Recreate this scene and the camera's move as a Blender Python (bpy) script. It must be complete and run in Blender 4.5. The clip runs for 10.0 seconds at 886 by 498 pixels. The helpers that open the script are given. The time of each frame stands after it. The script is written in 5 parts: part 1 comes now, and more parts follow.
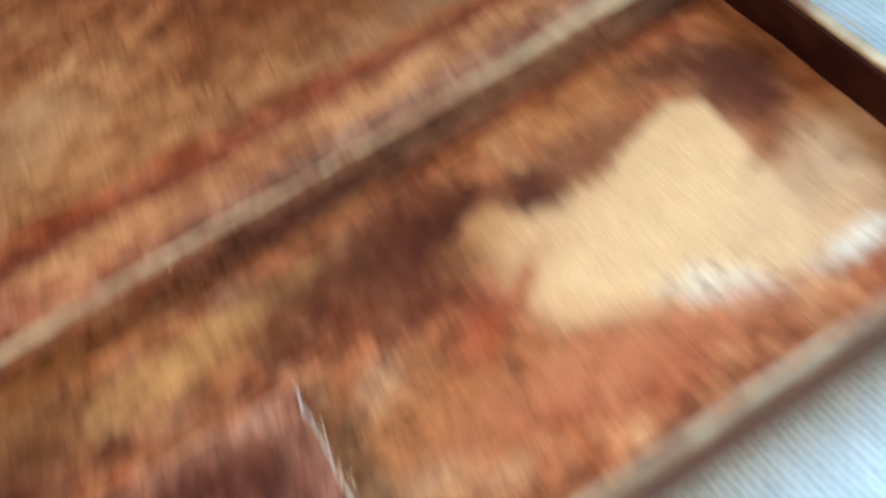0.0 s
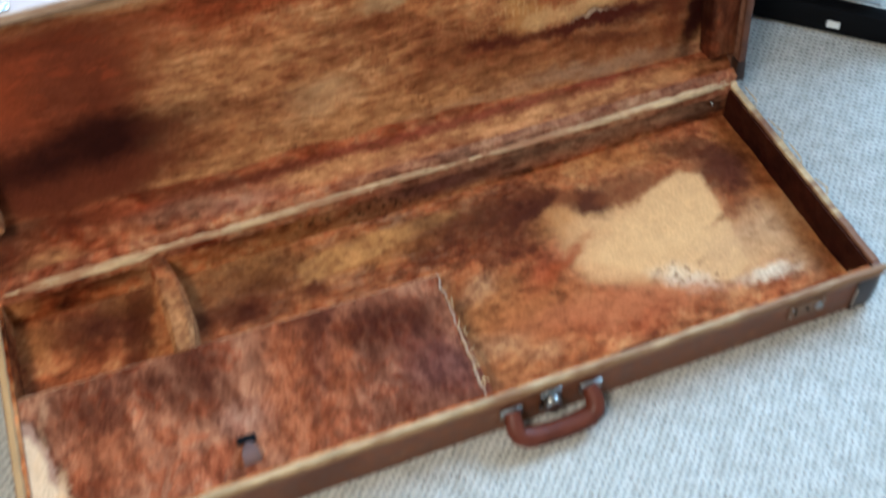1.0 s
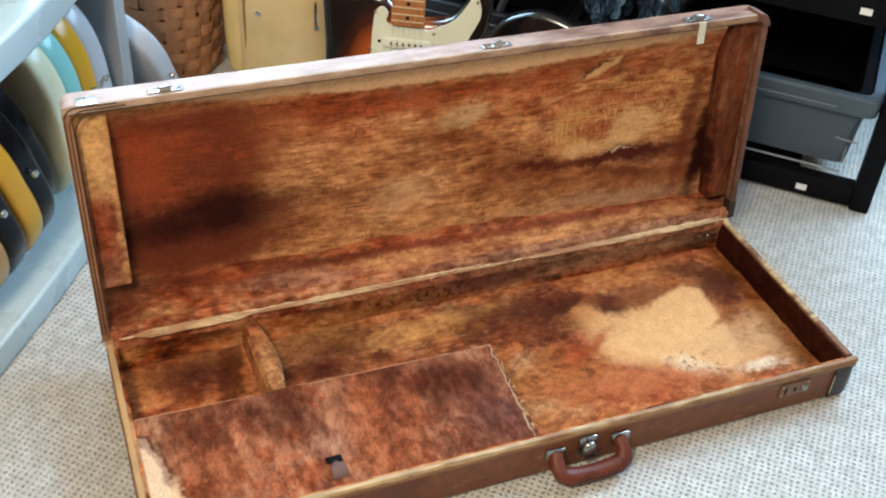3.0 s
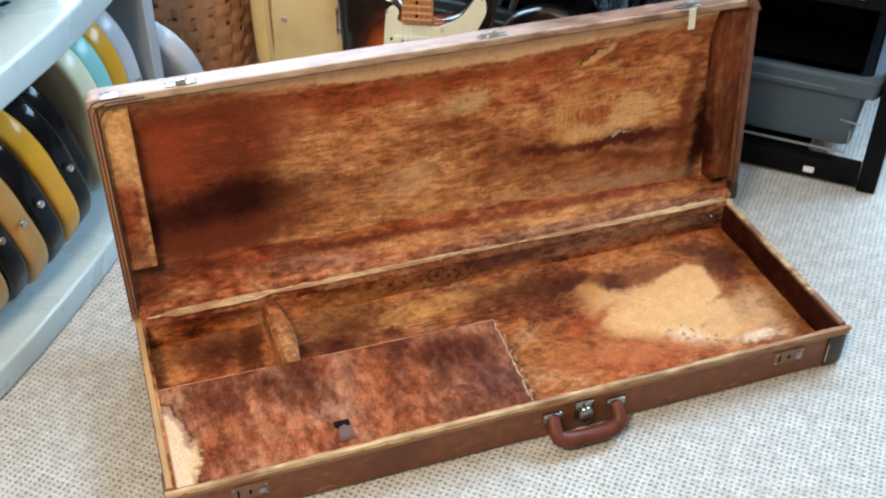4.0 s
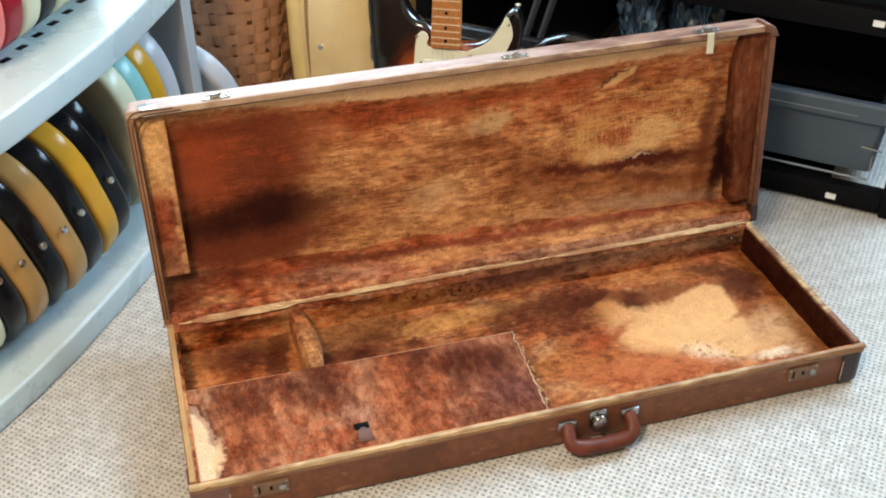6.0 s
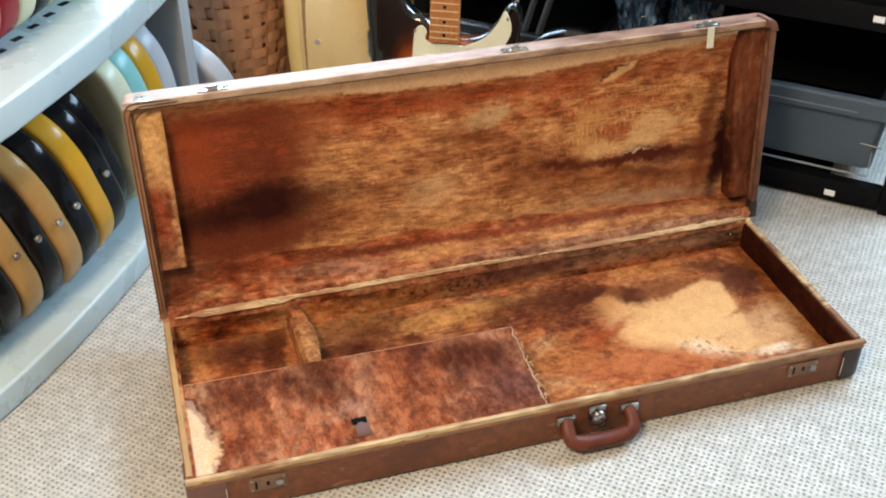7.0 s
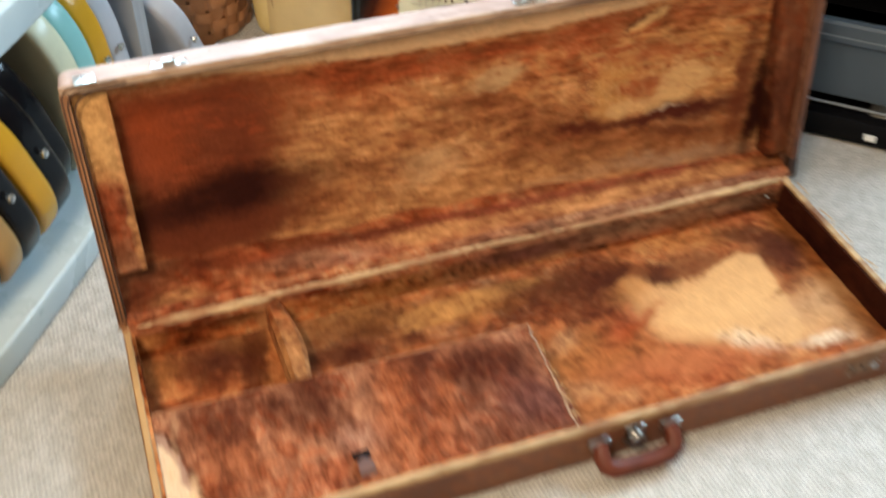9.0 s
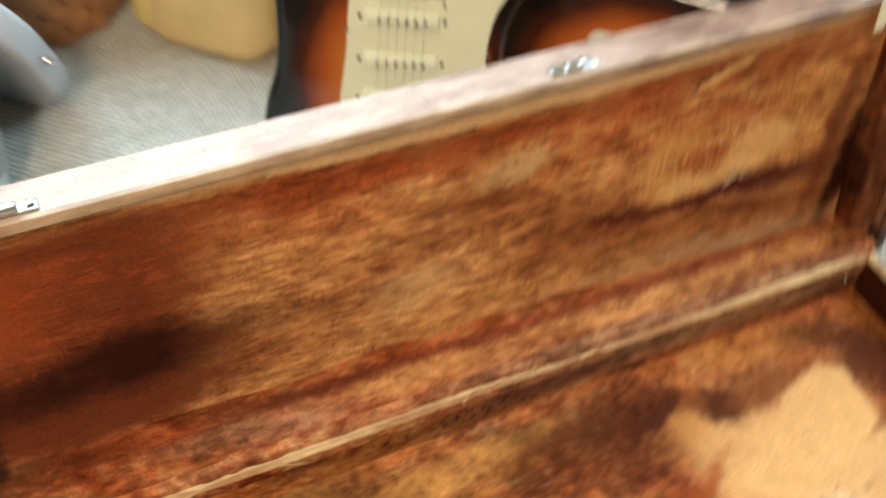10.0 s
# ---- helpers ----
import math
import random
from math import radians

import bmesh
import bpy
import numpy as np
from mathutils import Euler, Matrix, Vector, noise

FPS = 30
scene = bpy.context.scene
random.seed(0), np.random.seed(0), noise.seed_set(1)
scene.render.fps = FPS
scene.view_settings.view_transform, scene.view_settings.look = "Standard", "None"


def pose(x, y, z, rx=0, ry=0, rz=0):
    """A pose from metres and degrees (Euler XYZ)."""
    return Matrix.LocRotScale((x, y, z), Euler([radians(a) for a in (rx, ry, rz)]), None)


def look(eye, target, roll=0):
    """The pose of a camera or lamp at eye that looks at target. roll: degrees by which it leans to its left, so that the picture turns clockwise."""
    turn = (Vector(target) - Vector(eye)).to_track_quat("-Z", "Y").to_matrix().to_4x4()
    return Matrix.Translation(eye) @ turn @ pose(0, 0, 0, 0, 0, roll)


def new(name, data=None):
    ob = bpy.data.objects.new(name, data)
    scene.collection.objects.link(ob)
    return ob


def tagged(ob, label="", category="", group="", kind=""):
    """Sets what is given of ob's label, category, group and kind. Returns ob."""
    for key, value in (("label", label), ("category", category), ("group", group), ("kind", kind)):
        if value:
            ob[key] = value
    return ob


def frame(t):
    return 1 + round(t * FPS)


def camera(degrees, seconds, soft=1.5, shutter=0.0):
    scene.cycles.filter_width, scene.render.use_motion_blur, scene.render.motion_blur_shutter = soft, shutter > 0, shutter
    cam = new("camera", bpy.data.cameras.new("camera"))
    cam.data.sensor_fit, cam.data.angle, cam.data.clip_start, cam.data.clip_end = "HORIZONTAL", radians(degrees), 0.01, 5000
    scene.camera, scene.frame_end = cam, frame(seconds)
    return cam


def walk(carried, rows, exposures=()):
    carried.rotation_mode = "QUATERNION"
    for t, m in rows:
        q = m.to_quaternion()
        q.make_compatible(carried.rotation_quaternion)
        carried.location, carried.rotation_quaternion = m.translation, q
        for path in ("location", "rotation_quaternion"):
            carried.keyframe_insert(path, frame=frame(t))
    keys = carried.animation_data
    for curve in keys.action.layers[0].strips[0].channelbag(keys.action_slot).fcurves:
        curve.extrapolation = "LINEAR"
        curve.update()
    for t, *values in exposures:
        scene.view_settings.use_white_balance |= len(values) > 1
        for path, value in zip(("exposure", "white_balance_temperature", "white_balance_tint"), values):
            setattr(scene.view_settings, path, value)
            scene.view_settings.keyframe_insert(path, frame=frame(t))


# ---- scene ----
cam = camera(43.3, 10.0, soft=2.0, shutter=0.85)
PATH = [
    (0, (0.549, -0.263, 0.741), (0.862, 0.916, -0.843), -19.3),
    (0.2, (0.473, -0.274, 0.886), (0.887, 0.62, -0.854), -9.8),
    (0.3, (0.432, -0.335, 0.94), (0.905, 0.63, -0.747), -8.8),
    (0.5, (0.353, -0.44, 1.035), (0.869, 0.691, -0.532), -5.8),
    (0.7, (0.315, -0.55, 1.083), (0.739, 0.657, -0.454), -4.9),
    (1, (0.265, -0.619, 1.167), (0.672, 0.584, -0.377), -2.5),
    (1.2, (0.203, -0.69, 1.155), (0.696, 0.586, -0.305), -1.2),
    (1.5, (0.111, -0.728, 1.174), (0.695, 0.562, -0.238), 0.6),
    (1.7, (0.075, -0.755, 1.19), (0.709, 0.548, -0.189), 3.0),
    (2, (0.048, -0.787, 1.205), (0.705, 0.554, -0.126), 4.3),
    (2.2, (0.018, -0.806, 1.204), (0.685, 0.579, -0.075), 4.3),
    (2.5, (-0.012, -0.832, 1.208), (0.628, 0.582, -0.052), 3.7),
    (2.7, (-0.026, -0.853, 1.207), (0.614, 0.572, -0.042), 4.1),
    (3.8, (0.004, -0.986, 1.209), (0.538, 0.494, -0.025), 1.7),
    (4, (0.029, -1.025, 1.221), (0.544, 0.476, 0.005), 0.3),
    (4.5, (0.024, -1.092, 1.214), (0.55, 0.466, 0.077), 0.6),
    (5, (0.022, -1.115, 1.208), (0.51, 0.477, 0.101), 0.3),
    (5.5, (0.027, -1.116, 1.207), (0.499, 0.476, 0.092), -0.0),
    (5.7, (0.037, -1.114, 1.211), (0.493, 0.461, 0.066), -0.4),
    (6.8, (0.044, -1.103, 1.201), (0.494, 0.47, 0.05), -0.5),
    (7, (0.035, -1.105, 1.194), (0.499, 0.468, 0.048), -0.1),
    (7.5, (0.035, -1.106, 1.191), (0.495, 0.463, 0.04), 0.3),
    (8, (0.044, -1.098, 1.186), (0.494, 0.463, 0.019), 0.4),
    (8.5, (0.069, -1.035, 1.185), (0.511, 0.478, -0.046), 0.7),
    (9, (0.06, -0.786, 1.176), (0.556, 0.624, -0.153), 0.3),
    (9.5, (0.147, -0.515, 1.142), (0.619, 0.877, -0.215), 1.1),
    (9.7, (0.158, -0.407, 1.103), (0.662, 0.923, -0.304), 2.3),
    (9.8, (0.166, -0.342, 1.086), (0.706, 0.949, -0.343), 3.5),
    (9.9, (0.168, -0.272, 1.068), (0.756, 0.979, -0.378), 4.6),
    (10, (0.15, -0.21, 1.044), (0.791, 0.971, -0.438), 5.1),
]
# The clip's picture starts cool and ends warm.
BALANCE = [(0, 0.26, 4550, -4), (0.5, -0.10, 5150, 4), (1, -0.16, 4950, 2), (1.5, -0.09, 5150, 2), (2.5, 0.00, 5550, 4), (4, 0.06, 5650, 7), (5.5, 0.12, 5950, 8), (8.5, 0.11, 5950, 9), (9.5, 0.00, 6550, 6), (10, 0.08, 6500, 2)]
walk(cam, [(t, look(eye, target, roll)) for t, eye, target, roll in PATH], BALANCE)

# ---- world and lights ----
# The room is turned about 47 degrees to the case: u runs along the shelf unit, v along the dark rack.
ROOM = Matrix.Rotation(math.atan2(0.7346, 0.6785), 4, "Z")


def room(u, v, z=0.0):
    return ROOM @ Vector((u, v, z))


world = bpy.data.worlds.new("world")
scene.world = world
world.use_nodes = True
world.node_tree.nodes["Background"].inputs[0].default_value = (0.55, 0.7, 1.0, 1)
world.node_tree.nodes["Background"].inputs[1].default_value = 0.2


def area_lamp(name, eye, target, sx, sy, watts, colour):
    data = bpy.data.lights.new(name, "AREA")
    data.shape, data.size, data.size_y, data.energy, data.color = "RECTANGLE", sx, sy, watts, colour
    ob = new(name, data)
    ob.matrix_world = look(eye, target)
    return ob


area_lamp("window_light", room(1.70, -0.98, 1.48), room(0.4, -0.4, 0.6), 1.1, 0.52, 64, (0.60, 0.82, 1.0))
area_lamp("corner_window_light", room(1.12, 0.93, 1.22), room(0.6, -0.3, 0.1), 1.0, 0.7, 34, (0.62, 0.83, 1.0))
# Unseen warm overhead light, added for the warm cast on lid and carpet.
area_lamp("unseen_warm_light", (-0.7, -1.1, 2.34), (0.0, 0.1, 0.0), 0.6, 0.6, 88, (1.0, 0.77, 0.53))

# ---- node helpers ----


class Mat:
    """A small builder for node materials on the object's own metres."""

    def __init__(self, name):
        self.m = bpy.data.materials.new(name)
        self.m.use_nodes = True
        self.t = self.m.node_tree
        self.b = self.t.nodes["Principled BSDF"]
        self.co = self.n("ShaderNodeTexCoord").outputs["Object"]

    def n(self, kind):
        return self.t.nodes.new(kind)

    def put(self, socket, value):
        if isinstance(value, bpy.types.NodeSocket):
            self.t.links.new(value, socket)
        elif isinstance(value, tuple) and len(value) == 3 and len(socket.default_value) == 4:
            socket.default_value = (*value, 1)
        else:
            socket.default_value = value

    def set(self, **values):
        for key, value in values.items():
            self.put(self.b.inputs[key.replace("_", " ")], value)
        return self

    def math(self, op, a, b=0.0, c=0.0, clamp=False):
        node = self.n("ShaderNodeMath")
        node.operation, node.use_clamp = op, clamp
        for i, value in enumerate((a, b, c)):
            self.put(node.inputs[i], value)
        return node.outputs[0]

    def noise(self, scale, detail=4.0, rough=0.6, vec=None, stretch=(1, 1, 1), distort=0.0, colour=False):
        vec = self.co if vec is None else vec
        if stretch != (1, 1, 1):
            mp = self.n("ShaderNodeMapping")
            self.put(mp.inputs["Vector"], vec)
            mp.inputs["Scale"].default_value = stretch
            vec = mp.outputs[0]
        node = self.n("ShaderNodeTexNoise")
        self.put(node.inputs["Vector"], vec)
        node.inputs["Scale"].default_value, node.inputs["Detail"].default_value = scale, detail
        node.inputs["Roughness"].default_value, node.inputs["Distortion"].default_value = rough, distort
        return node.outputs["Color" if colour else "Fac"]

    def range(self, value, lo, hi, out0=0.0, out1=1.0, smooth=True):
        node = self.n("ShaderNodeMapRange")
        node.interpolation_type = "SMOOTHSTEP" if smooth else "LINEAR"
        for i, v in enumerate((value, lo, hi, out0, out1)):
            self.put(node.inputs[i], v)
        return node.outputs[0]

    def mix(self, fac, a, b, blend="MIX"):
        node = self.n("ShaderNodeMix")
        node.data_type, node.blend_type = "RGBA", blend
        self.put(node.inputs[0], fac)
        self.put(node.inputs[6], a)
        self.put(node.inputs[7], b)
        return node.outputs[2]

    def ramp(self, fac, *stops):
        node = self.n("ShaderNodeValToRGB")
        while len(node.color_ramp.elements) < len(stops):
            node.color_ramp.elements.new(0.5)
        for el, (pos, col) in zip(node.color_ramp.elements, stops):
            el.position, el.color = pos, (*col, 1)
        self.put(node.inputs[0], fac)
        return node.outputs[0]

    def bump(self, height, strength=0.3, distance=0.002):
        node = self.n("ShaderNodeBump")
        self.put(node.inputs["Height"], height)
        node.inputs["Strength"].default_value, node.inputs["Distance"].default_value = strength, distance
        self.put(self.b.inputs["Normal"], node.outputs[0])
        return self

    def split(self, vec=None):
        node = self.n("ShaderNodeSeparateXYZ")
        self.put(node.inputs[0], self.co if vec is None else vec)
        return node.outputs

    def warped(self, scale, amount, scale2, amount2):
        """The object's coordinates, pushed about by noise at two scales, for ragged stain edges."""
        vec = self.co
        for sc, am in ((scale, amount), (scale2, amount2)):
            col = self.noise(sc, 4, 0.65, colour=True)
            sub = self.n("ShaderNodeVectorMath")
            sub.operation = "SUBTRACT"
            self.put(sub.inputs[0], col)
            sub.inputs[1].default_value = (0.5, 0.5, 0.5)
            mul = self.n("ShaderNodeVectorMath")
            mul.operation = "SCALE"
            self.put(mul.inputs[0], sub.outputs[0])
            mul.inputs["Scale"].default_value = am
            add = self.n("ShaderNodeVectorMath")
            add.operation = "ADD"
            self.put(add.inputs[0], vec)
            self.put(add.inputs[1], mul.outputs[0])
            vec = add.outputs[0]
        return vec

    def stain(self, flat, ca, cb, ra, rb, turn=0.0, soft=0.3, amount=1.0):
        """1 inside an ellipse round (ca, cb) with half sizes ra, rb, fading to 0 at its edge; flat: a vector in the stain's plane."""
        mp = self.n("ShaderNodeMapping")
        mp.vector_type = "TEXTURE"
        self.put(mp.inputs["Vector"], flat)
        mp.inputs["Location"].default_value = (ca, cb, 0)
        mp.inputs["Rotation"].default_value = (0, 0, radians(turn))
        mp.inputs["Scale"].default_value = (ra, rb, 1)
        far = self.n("ShaderNodeVectorMath")
        far.operation = "LENGTH"
        self.put(far.inputs[0], mp.outputs[0])
        return self.range(far.outputs["Value"], 1 + soft, 1 - soft, 0.0, amount)

    def within(self, flat, corners, soft, amount=1.0):
        """1 inside a convex outline, given counter-clockwise."""
        far = -1.0
        for (ax, ay), (bx, by) in zip(corners, corners[1:] + corners[:1]):
            n = math.hypot(bx - ax, by - ay)
            nx, ny = (by - ay) / n, (ax - bx) / n
            dot = self.n("ShaderNodeVectorMath")
            dot.operation = "DOT_PRODUCT"
            self.put(dot.inputs[0], flat)
            dot.inputs[1].default_value = (nx, ny, 0)
            far = self.math("MAXIMUM", far, self.math("SUBTRACT", dot.outputs["Value"], nx * ax + ny * ay))
        return self.range(far, soft, -soft, 0.0, amount)

    def flat(self, vec, axes):
        """Two of a vector's coordinates as x and y."""
        xyz = self.split(vec)
        node = self.n("ShaderNodeCombineXYZ")
        self.put(node.inputs[0], xyz[axes[0]])
        self.put(node.inputs[1], xyz[axes[1]])
        return node.outputs[0]


# ---- materials ----
def plain(name, col, rough=0.5, metal=0.0, spread=0.15, scale=30, coat=0.0, bump=0.0, spec=0.5, stretch=(1, 1, 1)):
    m = Mat(name)
    m.b.inputs["Specular IOR Level"].default_value = spec
    f = m.noise(scale, 5, stretch=stretch)
    g = m.noise(scale * 0.13, 2)
    f = m.math("ADD", m.math("MULTIPLY", f, 0.6), m.math("MULTIPLY", g, 0.4))
    lo, hi = tuple(c * (1 - spread) for c in col), tuple(min(1, c * (1 + spread)) for c in col)
    m.set(Base_Color=m.ramp(f, (0.3, lo), (0.7, hi)), Roughness=m.range(f, 0.3, 0.7, rough * 0.85, min(1, rough * 1.15)), Metallic=metal)
    m.b.inputs["Coat Weight"].default_value = coat
    m.b.inputs["Coat Roughness"].default_value = 0.05
    if bump:
        m.bump(m.noise(scale * 4, 4), bump, 0.001)
    return m.m


class Plush(Mat):
    """Worn plush lining: mottled brown, with stains of their own shape and some painted shade or sheen.  axes: which
    two coordinates these are drawn in.
    """

    def ground(self, axes, base, warp=0.03, streak=(1, 1, 1), scale=1.0, threads=0.0, rust=0.75, fleck=0.5, weft=(0.09, 1, 1)):
        self.threads, self.streak, self.fleck, self.laid, self.seed = threads, streak, fleck, False, 0
        self.weft = weft
        self.soft = self.flat(self.warped(14, warp * 1.3, 70, warp * 0.9), axes)
        self.ragged = self.flat(self.warped(24, 0.020, 110, 0.009), axes)
        big = self.noise(9 * scale, 5, 0.58, stretch=streak, distort=0.5)
        mid = self.noise(38 * scale, 4, 0.6, stretch=streak, distort=0.4)
        fine = self.noise(130, 3, 0.6, stretch=(streak[0] * 0.7, streak[1], streak[2]))
        hue = self.noise(15 * scale, 5, 0.62, stretch=streak, distort=0.8, vec=self.warped(5, 0.6, 9, 0.0))
        self.f = self.math("ADD", self.math("MULTIPLY", big, 0.62), self.math("ADD", self.math("MULTIPLY", mid, 0.26), self.math("MULTIPLY", fine, 0.12)))
        self.g = self.math("ADD", self.math("MULTIPLY", mid, 0.55), self.math("MULTIPLY", fine, 0.45))
        self.tone = self.range(self.g, 0.38, 0.62)
        self.thin = self.range(self.g, 0.38, 0.52, 0.85, 1.0, smooth=False)
        self.thinner = self.range(self.g, 0.38, 0.52, 0.5, 1.0, smooth=False)
        col = self.ramp(self.f, (0.40, base[0]), (0.46, base[1]), (0.525, base[2]), (0.60, base[3]))
        self.col = self.mix(self.range(hue, 0.44, 0.60, 0.0, rust), col, (1.0, 0.60, 0.42), "MULTIPLY")
        return self

    def blot(self, colour, ca, cb, ra, rb, turn=0.0, soft=0.5, amount=0.8):
        """A round stain, or a round patch of painted shade or sheen, thinner where the pile is worn."""
        fac = self.stain(self.soft, ca, cb, ra, rb, turn, soft, amount)
        if amount < 0.95:
            fac = self.math("MULTIPLY", fac, self.thin if colour[0] < 0.2 else self.thinner)
        self.col = self.mix(fac, self.col, colour)
        return self

    def weave(self, colour, ca, cb, ra, rb, turn=0.0, soft=0.5, amount=0.8, run=(0.16, 1, 0.9)):
        """A round field of short loose threads of one colour, drawn out along run."""
        self.seed += 1
        strand = self.noise(110 + 13 * self.seed, 5, 0.72, stretch=run, distort=0.3)
        patchy = self.range(self.noise(20 + 3 * self.seed, 3, 0.6, stretch=self.streak), 0.38, 0.54)
        fac = self.math("MULTIPLY", self.math("MULTIPLY", self.range(strand, 0.50, 0.58), patchy), self.stain(self.soft, ca, cb, ra, rb, turn, soft, amount))
        self.col = self.mix(fac, self.col, colour)
        return self

    def upright(self, *field):
        """The same with threads that run up the lid."""
        return self.weave(*field, run=(1, 1, 0.22))

    def pits(self, colour, ca, cb, ra, rb, turn=0.0, soft=0.5):
        """A round field of small dark pits."""
        pit = self.range(self.noise(105, 4, 0.7), 0.54, 0.62, 0.0, 0.85)
        self.col = self.mix(self.math("MULTIPLY", self.stain(self.soft, ca, cb, ra, rb, turn, soft), pit), self.col, colour)
        return self

    def patch(self, colour, soft, amount, *corners):
        """A stain with a ragged convex outline."""
        area = sum(p[0] * q[1] - q[0] * p[1] for p, q in zip(corners, corners[1:] + corners[:1]))
        self.col = self.mix(self.within(self.ragged, corners if area > 0 else corners[::-1], soft, amount), self.col, colour)
        return self

    def bare(self, colour, soft, amount, *corners):
        """A patch worn bare of pile: the mottling stays below it."""
        return self.mottled().patch(colour, soft, amount, *corners)

    def mottled(self):
        """Uneven pile, flecks and loose threads over what has been laid so far, once."""
        if self.laid:
            return self
        self.laid = True
        col = self.mix(self.math("SUBTRACT", 1.0, self.tone), self.col, (0.75, 0.70, 0.68), "MULTIPLY")
        col = self.mix(self.tone, col, (1.22, 1.22, 1.20), "MULTIPLY")
        mottle = self.range(self.noise(60, 5, 0.66, stretch=self.streak, distort=0.5), 0.53, 0.40, 0.0, self.fleck)
        col = self.mix(mottle, col, (0.50, 0.40, 0.36), "MULTIPLY")
        pale = self.range(self.noise(110, 3, 0.7, vec=self.warped(30, 0.05, 60, 0.0)), 0.57, 0.68, 0.0, 0.26)
        col = self.mix(pale, col, (1.5, 1.5, 1.45), "MULTIPLY")
        if self.threads:
            across = self.range(self.noise(330, 3, 0.65, stretch=self.weft), 0.47, 0.36)
            upright = self.range(self.noise(280, 3, 0.65, stretch=(1, 1, 0.16)), 0.44, 0.34, 0.0, 0.7)
            gate = self.range(self.noise(11, 3, 0.6), 0.42, 0.62, 0.25 * self.threads, self.threads)
            col = self.mix(self.math("MULTIPLY", self.math("MAXIMUM", across, upright), gate), col, (0.42, 0.33, 0.30), "MULTIPLY")
        self.col = col
        return self

    def done(self):
        """The nap over all."""
        self.mottled()
        nap = self.noise(420, 3, 0.7)
        worn = self.range(self.noise(55, 4, 0.65), 0.35, 0.65, 0.16, 0.0)
        col = self.mix(worn, self.col, (0.3, 0.25, 0.22), "MULTIPLY")
        col = self.mix(self.range(nap, 0.35, 0.65, 0.38, 0.0), col, (0.3, 0.25, 0.22), "MULTIPLY")
        self.set(Base_Color=col, Roughness=0.8)
        self.b.inputs["Specular IOR Level"].default_value = 0.06
        self.bump(self.math("ADD", nap, self.math("MULTIPLY", self.g, 2.5)), 0.4, 0.002)
        return self.m


DARK, RED, TAN, CREAM, OCHRE = (0.026, 0.0055, 0.0035), (0.33, 0.064, 0.020), (0.60, 0.30, 0.12), (0.71, 0.395, 0.165), (0.55, 0.27, 0.085)
SALMON, SLATE = (0.46, 0.148, 0.052), (0.085, 0.055, 0.045)
BROWN, MAHOGANY, RUST, EMBER, DARKRED, HENNA = (0.20, 0.060, 0.020), (0.13, 0.031, 0.013), (0.215, 0.050, 0.020), (0.31, 0.058, 0.014), (0.075, 0.014, 0.008), (0.22, 0.050, 0.025)
BLEACHED, STRAW, SAND, CHALK, GREY, INK = (0.56, 0.37, 0.19), (0.70, 0.42, 0.18), (0.82, 0.54, 0.30), (0.78, 0.60, 0.41), (0.36, 0.22, 0.14), (0.012, 0.006, 0.004)
AMBER, OLIVE, MAROON, SIENNA, UMBER = (0.44, 0.18, 0.048), (0.26, 0.13, 0.04), (0.070, 0.017, 0.008), (0.34, 0.13, 0.035), (0.22, 0.11, 0.05)
TANPALE, COPPER, PLUM, DUST, PALE = (0.55, 0.30, 0.14), (0.40, 0.12, 0.04), (0.13, 0.05, 0.04), (0.40, 0.24, 0.17), (0.78, 0.57, 0.37)
RUSSET = ((0.14, 0.044, 0.024), (0.205, 0.073, 0.036), (0.285, 0.112, 0.056), (0.40, 0.185, 0.10))
